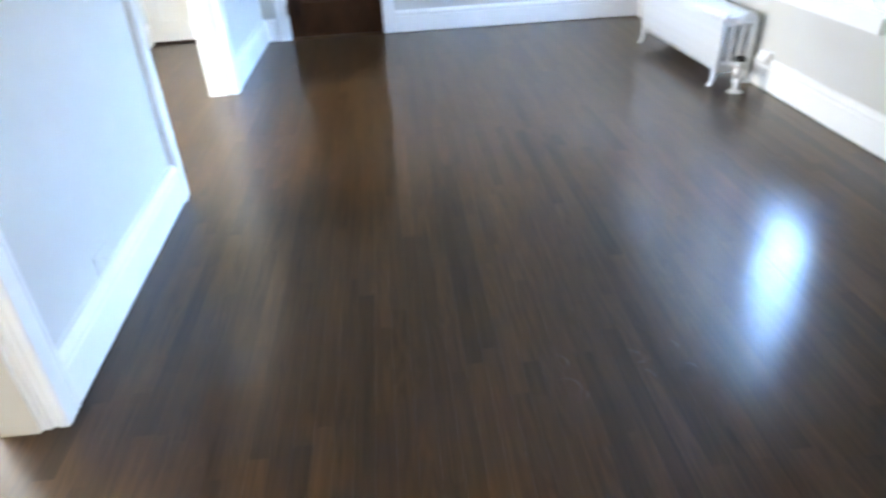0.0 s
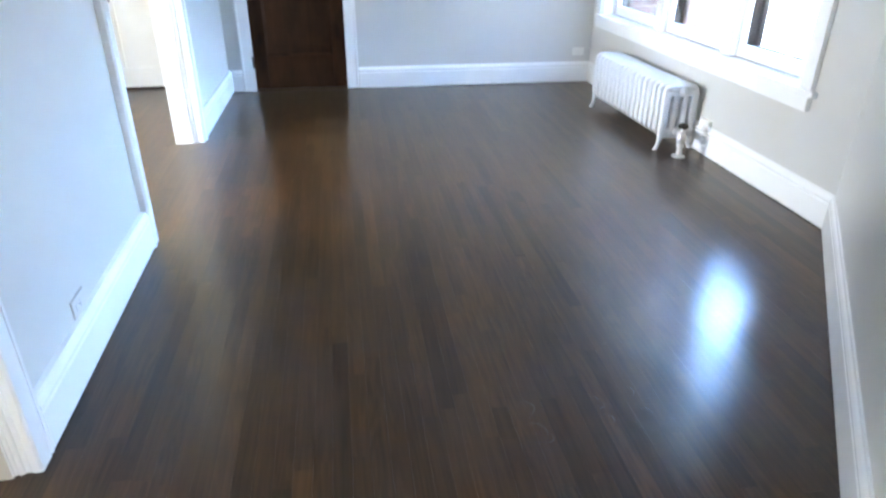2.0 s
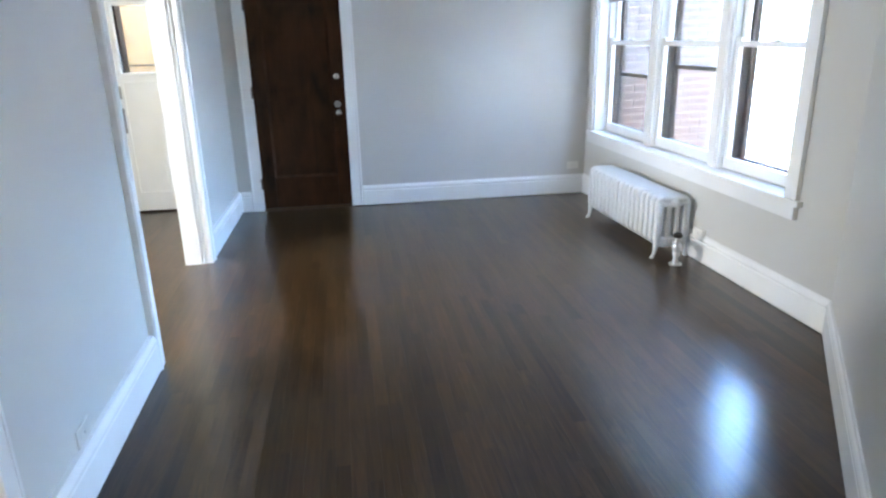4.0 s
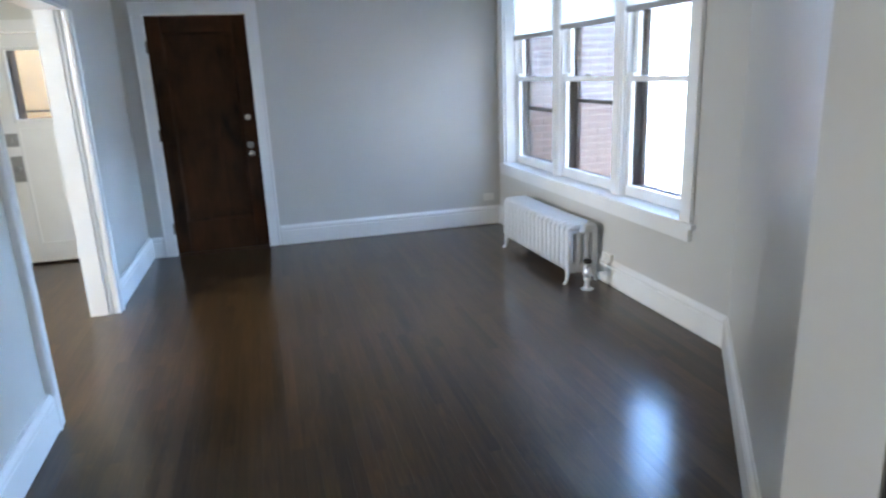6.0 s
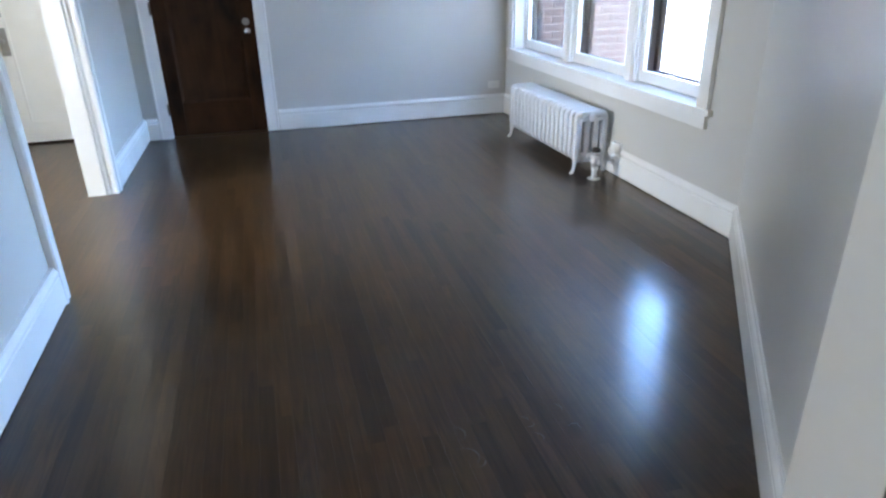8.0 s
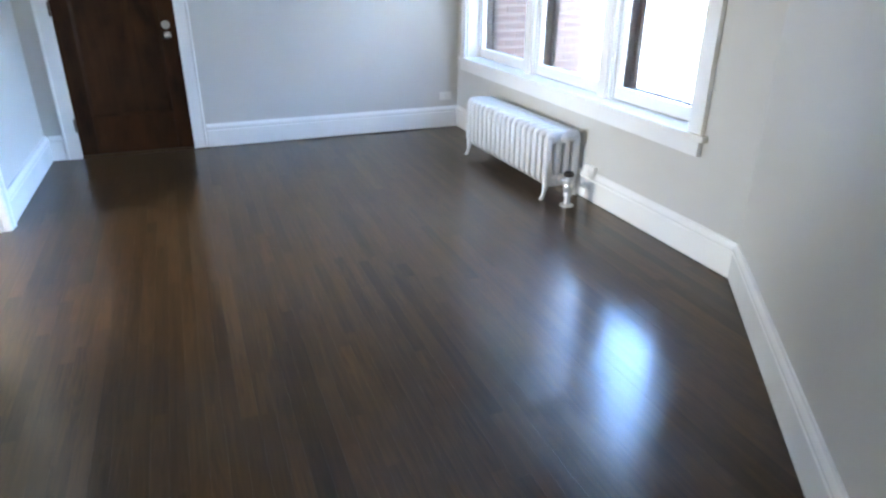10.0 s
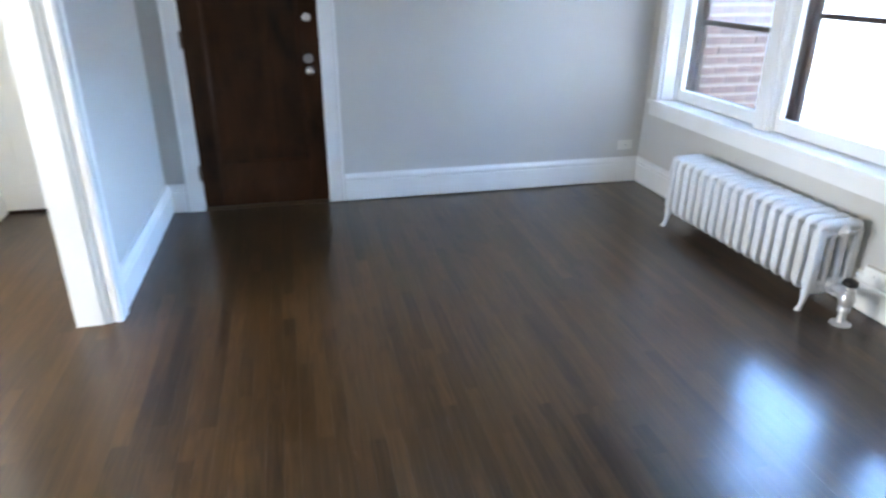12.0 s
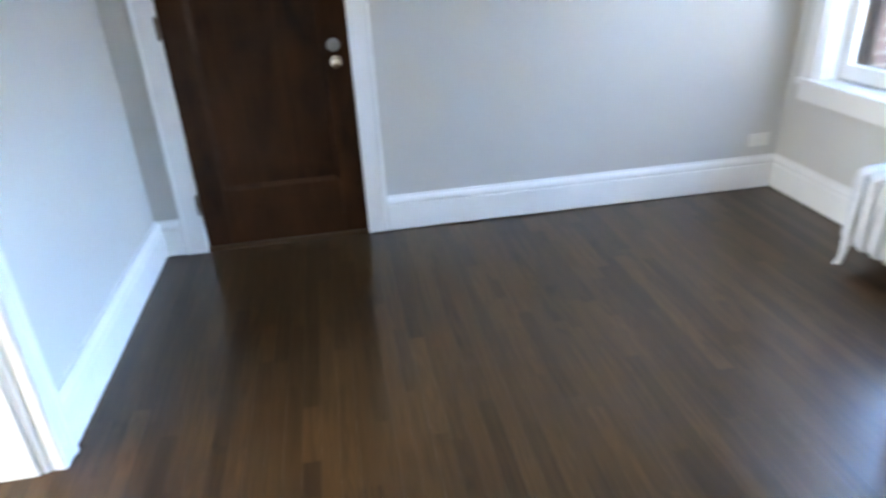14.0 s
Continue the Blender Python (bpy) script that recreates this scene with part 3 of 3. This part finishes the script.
def triple_window():
    top = thing("window_1", (WX + 0.1, 4.45, 0.6), "white triple double-hung window with half-drawn shades", "window", kind="structure")
    # side and head linings, stool, apron, casing, mullions
    part("window_lining", boxes((WX + 0.002, WX + 0.215, WY0 - 0.0, WY0 + 0.02, WZ0, WZ1), (WX + 0.002, WX + 0.215, WY1 - 0.02, WY1, WZ0, WZ1), (WX + 0.002, WX + 0.215, WY0, WY1, WZ1 - 0.002, WZ1 + 0.012)), TRIM, top, skewed=True)
    part("window_sill", boxes((WX - 0.036, WX + 0.175, WY0 - 0.0, WY1, WZ0 + 0.006, WZ0 + 0.040), (WX - 0.036, WX + 0.0, WY0 - 0.125, WY0, WZ0 + 0.006, WZ0 + 0.040), (WX - 0.036, WX + 0.0, WY1, WY1 + 0.095, WZ0 + 0.006, WZ0 + 0.040), bevel=0.004), TRIM, top, skewed=True)
    part("apron", boxes((WX - 0.030, WX, WY0 - 0.095, WY1 + 0.070, WZ0 - 0.070, WZ0 + 0.006), bevel=0.003), TRIM, top, skewed=True)
    for y in (WY0 - 0.095, WY1 - 0.005):
        bm = boxes((WX - 0.022, WX, y, y + 0.10 if y < 4 else y + 0.075, WZ0 + 0.040, WZ1 + 0.01), bevel=0.003)
        box(bm, WX - 0.028, WX, y - 0.003 if y < 4 else y + 0.062, y + 0.016 if y < 4 else y + 0.080, WZ0 + 0.040, WZ1 + 0.1, bevel=0.003)
        part("window_casing", bm, TRIM, top, skewed=True)
    part("window_casing", boxes((WX - 0.022, WX, WY0 - 0.095, WY1 + 0.070, WZ1 + 0.01, WZ1 + 0.11), bevel=0.003), TRIM, top, skewed=True)
    units = ((WY0 + 0.02, 3.885), (4.000, 4.850), (4.965, WY1 - 0.02))
    for y0, y1 in ((3.885, 4.000), (4.850, 4.965)):
        bm = boxes((WX + 0.075, WX + 0.215, y0, y1, WZ0 + 0.04, WZ1), bevel=0.003)
        box(bm, WX + 0.068, WX + 0.080, y0 + 0.022, y1 - 0.022, WZ0 + 0.04, WZ1, bevel=0.003)
        part("mullion", bm, TRIM, top, skewed=True)
    for (y0, y1), z, rail in zip(units, (1.89, 1.845, 1.815), (0, 1.262, 1.160)):
        window_unit(top, y0, y1, z, rail)


triple_window()


# ---- the radiator ----
def radiator_section(foot):
    """One cast-iron section: four tubes between rounded headers; the end ones stand on feet."""
    bm = bmesh.new()
    d, w, z0, z1 = 0.250, 0.0655, 0.078, 0.447

    def tube(rings):
        m = len(rings[0])
        for p, q in zip(rings, rings[1:]):
            for k in range(m):
                bm.faces.new((p[k], p[(k + 1) % m], q[(k + 1) % m], q[k]))

    def oval(a, e):
        return math.copysign(abs(math.cos(a)) ** e, math.cos(a)), math.copysign(abs(math.sin(a)) ** e, math.sin(a))

    # the outer loop: front and back tube and both headers in one rounded run
    r, n, hw = 0.025, 16, 0.250 / 2 - 0.025
    path = []
    for cx, cz, rad, a0 in ((1, z1 - r, 0.030, 0), (-1, z1 - r, 0.030, 90), (-1, z0 + r, 0.034, 180), (1, z0 + r, 0.034, 270)):
        oz = cz - rad if cz > 0.2 else cz + rad
        for k in range(7):
            a = radians(a0 + 15 * k)
            path.append((cx * (hw - rad) + rad * math.cos(a), oz + rad * math.sin(a), math.cos(a), math.sin(a)))
    rings = []
    for x, z, nx, nz in path + path[:1]:
        # flat plates front and back, a pinched shoulder, a rounded header, a tapered foot
        if nz >= 0:
            wide = 0.37 - 0.14 * math.sin(min(1.0, nz / 0.75) * math.pi) ** 2 + (0.09 if nz > 0.7 else 0.0)
            square = 0.25 if nz < 0.1 else 0.5 if nz < 0.7 else 0.85
        else:
            wide, square = 0.37 - 0.18 * min(1.0, -nz * 1.3), 0.25 if nz > -0.1 else 0.6
        rings.append([bm.verts.new((x + nx * r * oval(a, 0.5)[0], w * wide * oval(a, square)[1], z + nz * r * oval(a, 0.5)[0])) for a in (k * math.tau / n for k in range(n))])
    tube(rings)
    # inner tubes and the webs that close the headers
    for c in (-0.036, 0.036):
        rings = [[bm.verts.new((c + 0.0215 * oval(a, 0.8)[0], w * 0.30 * oval(a, 0.7)[1], z)) for a in (k * math.tau / n for k in range(n))] for z in (z0 + 0.02, z0 + 0.1, z1 - 0.1, z1 - 0.02)]
        tube(rings)
    for z in (z1 - 0.062, z0 + 0.058):
        rings = [[bm.verts.new((x, w * 0.33 * oval(a, 0.7)[0], z + 0.020 * oval(a, 0.7)[1])) for a in (k * math.tau / n for k in range(n))] for x in (-0.10, -0.05, 0.05, 0.10)]
        tube(rings)
    rod(bm, (0, -0.036, z1 - 0.05), (0, 0.036, z1 - 0.05), 0.026)
    rod(bm, (0, -0.036, z0 + 0.050), (0, 0.036, z0 + 0.050), 0.026)
    if foot:
        for s in (-1, 1):
            lay = []
            for x, z, r in ((0.094, 0.140, 0.026), (0.104, 0.095, 0.022), (0.108, 0.055, 0.015), (0.115, 0.025, 0.012), (0.126, 0.008, 0.016), (0.129, 0.0, 0.017)):
                lay.append([bm.verts.new((s * x + r * math.cos(k * math.tau / 10), r * 0.9 * math.sin(k * math.tau / 10), z)) for k in range(10)])
            for p, q in zip(lay, lay[1:]):
                for k in range(10):
                    bm.faces.new((p[k], p[(k + 1) % 10], q[(k + 1) % 10], q[k]))
            bm.faces.new(lay[0])
            bm.faces.new(lay[-1])
    return bm


def radiator():
    n, pitch = 17, 0.0715
    near, far = Vector((2.238, 3.975, 0)), Vector((2.196, 3.975 + 16 * 0.0715, 0))
    top = thing("radiator", (near + far) / 2, "silver-painted cast-iron column radiator on short feet under the window", "radiator")
    turn = math.degrees(math.atan2(near.x - far.x, far.y - near.y))
    shared = {}
    for i in range(n):
        end = i in (0, n - 1)
        if end not in shared:
            ob = part("end_section" if end else "section", radiator_section(end), SILVER, None, smooth=True)
            shared[end] = ob.data
        else:
            ob = new("end_section" if end else "section", shared[end])
        ob.parent = top
        p = near.lerp(far, i / (n - 1)) - top.location
        ob.matrix_basis = pose(p.x, p.y, 0, 0, 0, turn)
    bm = bmesh.new()
    lathe(bm, [(0.030, 0), (0.030, 0.008), (0.024, 0.012), (0.024, 0.017), (0.014, 0.019), (0.011, 0.026), (0.003, 0.027)], Matrix.Translation((near.x, near.y - 0.030, 0.400)) @ pose(0, 0, 0, 90), sides=8)
    part("plug", bm, SILVER, top, "eight-sided silver end plug")
    # supply valve at the near end
    vx, vy = 2.206, 3.812
    bm = bmesh.new()
    rod(bm, (near.x, near.y - 0.03, 0.128), (near.x, near.y - 0.055, 0.128), 0.030, sides=8)
    rod(bm, (near.x, near.y - 0.05, 0.128), (near.x, near.y - 0.095, 0.128), 0.017)
    rod(bm, (near.x, near.y - 0.082, 0.128), (near.x, near.y - 0.110, 0.128), 0.027, sides=8)
    rod(bm, (near.x, near.y - 0.105, 0.128), (vx, vy, 0.128), 0.016)
    part("union", bm, VALVE, top, "silver pipe union", smooth=True)
    bm = bmesh.new()
    lathe(bm, [(0.046, 0.001), (0.046, 0.004), (0.030, 0.010), (0.020, 0.012), (0.018, 0.060), (0.026, 0.066), (0.026, 0.084), (0.022, 0.090), (0.030, 0.104), (0.034, 0.126), (0.030, 0.148), (0.022, 0.158), (0.026, 0.162), (0.026, 0.174), (0.014, 0.178), (0.010, 0.196)], Matrix.Translation((vx, vy, 0)))
    valve = part("valve", bm, VALVE, top, "silver angle valve rising from the floor", smooth=True)
    bm = bmesh.new()
    lathe(bm, [(0.016, 0.190), (0.030, 0.194), (0.034, 0.202), (0.032, 0.214), (0.022, 0.222), (0.006, 0.224)], Matrix.Translation((vx, vy, 0)), sides=12)
    part("handwheel", bm, BLACK, valve, "black valve handle", smooth=True)


radiator()


# ---- outlets ----
def outlet(place, turn, label, plate=PLATE, deep=0.007):
    """A wall plate lying on its side, facing -y before the turn."""
    top = thing("wall_outlet", place, label, "outlet", "wall outlets")
    top.rotation_euler = (0, 0, radians(turn))
    bpy.context.view_layer.update()
    m = top.matrix_basis

    def put(name, bm, mat, parent, text=""):
        bm.transform(m)
        return part(name, bm, mat, parent, text)

    top["label"] = label
    body = put("plate", boxes((-0.059, 0.059, -deep, 0, -0.036, 0.036), bevel=0.003), plate, top)
    for s in (-1, 1):
        face = put("socket", boxes((s * 0.020 - 0.014, s * 0.020 + 0.014, -deep - 0.0015, -deep + 0.001, -0.016, 0.016), bevel=0.001), plate, body)
    put("screw", boxes((-0.003, 0.003, -deep - 0.001, -deep + 0.001, -0.003, 0.003)), NICKEL, body)
    return top


outlet((2.245, FY, 0.283), 0, "white plastic wall outlet above the far baseboard")
outlet((LX - 0.006, 2.02, 0.228), 90, "painted-over wall outlet above the baseboard", plate=WALL, deep=0.008)
outlet((WX + 2.18 * SKEW + 0.001, 3.86, 0.195), -90, "white outlet plate over the baseboard beside the radiator valve", plate=TRIM, deep=0.026)


# ---- the back door, seen through the wide opening ----
def back_door():
    top = thing("door_2", (-1.64, 6.27, 0), "white painted back door with a small glazed light, closed", "door", kind="structure")
    x0, x1, y0, y1 = -2.035, -1.25, 6.252, 6.292
    gl, gr, g0, g1 = -1.905, -1.38, 1.285, 1.85
    part("leaf", boxes((x0, gl, y0, y1, 0.02, 1.985), (gr, x1, y0, y1, 0.02, 1.985), (gl, gr, y0, y1, 0.02, g0), (gl, gr, y0, y1, g1, 1.985)), TRIM, top)
    bm = bmesh.new()
    mould = [(0, 0), (0.010, 0.002), (0.010, 0.020), (0.004, 0.030), (0, 0.030)]
    sweep(bm, mould, (gl + 0.002, y0, g0 - 0.03), (0, -1, 0), (-1, 0, 0), (0, 0, g1 - g0 + 0.06))
    sweep(bm, mould, (gr - 0.002, y0, g0 - 0.03), (0, -1, 0), (1, 0, 0), (0, 0, g1 - g0 + 0.06))
    sweep(bm, mould, (gl, y0, g0 + 0.002), (0, -1, 0), (0, 0, -1), (gr - gl, 0, 0))
    sweep(bm, mould, (gl, y0, g1 - 0.002), (0, -1, 0), (0, 0, 1), (gr - gl, 0, 0))
    mould = [(0, 0), (0.003, 0.003), (0.003, 0.016), (0, 0.020)]
    for z0, z1 in ((0.20, 1.19),):
        sweep(bm, mould, (x0 + 0.13, y0, z0), (0, -1, 0), (-1, 0, 0), (0, 0, z1 - z0))
        sweep(bm, mould, (x1 - 0.13, y0, z0), (0, -1, 0), (1, 0, 0), (0, 0, z1 - z0))
        sweep(bm, mould, (x0 + 0.13, y0, z0), (0, -1, 0), (0, 0, -1), (x1 - x0 - 0.26, 0, 0))
        sweep(bm, mould, (x0 + 0.13, y0, z1), (0, -1, 0), (0, 0, 1), (x1 - x0 - 0.26, 0, 0))
    part("door_moulding", bm, TRIM, top)
    g = part("pane", boxes((gl - 0.003, gr + 0.003, y0 + 0.018, y0 + 0.022, g0 - 0.003, g1 + 0.003)), GLASS, top, "clear glass light")
    g.visible_shadow = False
    part("storm_frame", boxes((gl - 0.01, gl + 0.02, y1, y1 + 0.15, g0 - 0.02, g1 + 0.02), (gl, gr, y1 + 0.08, y1 + 0.10, g0 + 0.05, g0 + 0.065)), BROWN, top, "dark storm door frame")
    lock = part("lock_plate", boxes((-2.028, -1.932, y0 - 0.006, y0, 1.058, 1.170), bevel=0.002), NICKEL, top, "square dull metal deadbolt plate")
    part("thumb_turn", boxes((-1.978, -1.970, y0 - 0.022, y0 - 0.005, 1.095, 1.132), bevel=0.002), CHROME, lock)
    plate = part("knob_plate", boxes((-2.020, -1.930, y0 - 0.006, y0, 0.752, 0.975), bevel=0.002), NICKEL, top, "tall dull metal knob plate")
    bm = bmesh.new()
    lathe(bm, [(0.018, 0), (0.012, 0.008), (0.011, 0.026), (0.022, 0.034), (0.027, 0.046), (0.022, 0.056), (0.004, 0.060)], Matrix.Translation((-1.965, y0 - 0.005, 0.87)) @ pose(0, 0, 0, 90))
    part("knob", bm, NICKEL, plate, smooth=True)


back_door()
structure("trim", boxes((-2.05, -1.24, 6.24, 6.30, 1.99, 2.09), (-1.245, -1.18, 6.235, 6.26, 0, 2.09)), TRIM, "white painted back door casing", "trim")
structure("threshold", boxes((-2.04, -1.24, 6.235, 6.30, 0.001, 0.016), bevel=0.003), BROWN, "dark brown threshold under the back door", "threshold")


# ---- outside ----
structure("ground", boxes((-300, 300, -300, 300, -3.3, -3.0)), GROUND, "grey yard ground between the houses", "ground")


def block(name, rows, mat, label):
    top = thing(name, (rows[0][0], rows[0][2], -3.0), label, "building")
    part("wall", boxes(*rows), mat, top)
    return top


neighbour = block("neighbour_house", [(9.0, 18.0, 1.0, 16.2, -3.0, 2.8)], STUCCO, "pale sunlit neighbouring house across the gangway")
part("roof", boxes((8.8, 18.2, 1.0, 16.3, 2.8, 3.0)), STUCCO, neighbour)
flats = block("neighbour_house", [(9.2, 18.0, 16.6, 44, -3.0, 8.6)], ROSE_BRICK, "tall rose brown brick house further along the gangway")
part("roof", boxes((9.0, 18.2, 16.4, 44.2, 8.6, 8.8)), STUCCO, flats)
# added out of view: hides sky from the far wall and bounces warm light
tall = block("neighbour_house", [(8.0, 18.0, -24, 0.9, -3.0, 9.0)], SAND_BRICK, "unseen sand brick block added to shape the light on the far wall")
part("roof", boxes((7.8, 18.2, -24.2, 0.98, 9.0, 9.2)), SAND_BRICK, tall)
# added out of view: keeps the sun off the kitchen opening
western = block("neighbour_house", [(-16.0, -8.0, -20, 26, -3.0, 9.0)], STUCCO, "unseen tall pale block added between the sun and the kitchen")
part("roof", boxes((-16.2, -7.8, -20.2, 26.2, 9.0, 9.2)), STUCCO, western)
wing = block("brick_wing", [(2.62, 3.82, 6.235, 7.2, -3.0, 6.0)], MORTAR, "red brown brick side wing with pale mortar joints")
# its unseen upper part is added to keep sun off the hall floor
porch = block("porch_wall", [(-3.6, 0.6, 7.6, 7.8, -3.0, 5.5)], TAN_BRICK, "tan brick wall behind the back door, heightened out of view to block the sun")

# ---- pieces: bricks of the wing, floor boards ----
rng = random.Random(4)


def brick_mesh(name, l, d, h):
    bm = boxes((0, l, 0, d, 0, h), bevel=0.003)
    me = bpy.data.meshes.new(name)
    bm.to_mesh(me)
    bm.free()
    me.materials.append(BRICK)
    return me


full, half = brick_mesh("brick", 0.196, 0.03, 0.057), brick_mesh("brick", 0.091, 0.03, 0.057)
for row in range(28):
    z = 0.30 + row * 0.0735
    x = 2.622 + (0.105 if row % 2 else 0.0)
    if row % 2:
        ob = new("brick", half)
        ob.parent = wing
        ob.location = Vector((2.622, 6.230 + rng.uniform(-0.003, 0.003), z)) - wing.location
    while x < 3.74:
        mesh = full if x + 0.2 < 3.83 else half
        ob = new("brick", mesh)
        ob.parent = wing
        ob.location = Vector((x, 6.230 + rng.uniform(-0.003, 0.003), z + rng.uniform(-0.0015, 0.0015))) - wing.location
        x += 0.2105

BW = 0.0572  # strip width
board_v, board_f, board_m = [], [], []


def board_shape(x0, x1, y0, y1, up=0.0, tilt=0.0):
    g, lo = 0.0001, -0.013
    a, b, e, f = x0 + g, x1 - g, y0 + g, y1 - g
    vs = [(x, y, z - (tilt if z > lo and x == a else 0)) for z in (lo, up) for x, y in ((a, e), (b, e), (b, f), (a, f))]
    fs = [(4, 5, 6, 7)] + [(i, (i + 1) % 4, 4 + (i + 1) % 4, 4 + i) for i in range(4)]
    return vs, fs


lengths = (0.15, 0.26, 0.40, 0.55, 0.72, 0.90, 1.15, 1.45)
board_mesh = {}
for length in lengths:
    me = bpy.data.meshes.new("floor_board")
    vs, fs = board_shape(0, BW, 0, length)
    me.from_pydata(vs, [], fs)
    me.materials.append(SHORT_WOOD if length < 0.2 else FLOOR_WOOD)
    board_mesh[length] = me
singles = 0
x = -4.45
while x < 3.2:
    y = Y0 - rng.uniform(0, 0.8)
    while y < 6.3:
        length = rng.choices(lengths, (0.8, 1, 2, 3, 4, 4, 3, 2))[0]
        if -0.75 < x < 1.75 and 0.75 < y < 3.7 and singles < 300:
            ob = new("floor_board", board_mesh[length])
            ob.parent = floor
            ob.location = (x, y, rng.uniform(-0.00002, 0))
            ob.rotation_euler = (0, radians(rng.gauss(0, 0.2)), 0)
            singles += 1
        else:
            vs, fs = board_shape(x, x + BW, y, y + length, rng.uniform(-0.00002, 0), rng.gauss(0, 0.0002))
            n = len(board_v)
            board_v += vs
            board_f += [tuple(n + i for i in f) for f in fs]
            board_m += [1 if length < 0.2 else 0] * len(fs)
        y += length
    x += BW
me = bpy.data.meshes.new("strip_flooring")
me.from_pydata(board_v, [], board_f)
me.materials.append(FLOOR_WOOD)
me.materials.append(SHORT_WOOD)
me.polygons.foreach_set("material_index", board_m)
rest = new("strip_flooring", me)
rest.parent = floor
tagged(rest, "dark stained oak strip flooring with satin varnish", kind="stuff")

# pale scuffs on the varnish
bm = bmesh.new()
for x, y, turn, size in ((0.555, 1.52, 100, 0.05), (0.56, 1.42, 120, 0.06), (0.575, 1.36, 60, 0.03), (0.776, 1.53, 130, 0.025), (0.782, 1.48, 20, 0.02), (0.795, 1.43, 110, 0.03), (0.915, 1.55, 100, 0.035), (0.925, 1.45, 140, 0.03)):
    last = None
    for k in range(7):
        a = radians(turn + 14 * (k - 3))
        p = Vector((x, y, 0.0004)) + Vector((math.cos(a), math.sin(a), 0)) * size * (k - 3) / 3
        side = Vector((-math.sin(a), math.cos(a), 0)) * 0.0012 * (1 - abs(k - 3) / 3.4)
        now = [bm.verts.new(p - side), bm.verts.new(p + side)]
        if last:
            bm.faces.new((last[0], now[0], now[1], last[1]))
        last = now
part("scuff_mark", bm, material("pale_scuff", (0.085, 0.072, 0.066), 0.5), floor, "pale curved scuff marks in the varnish")
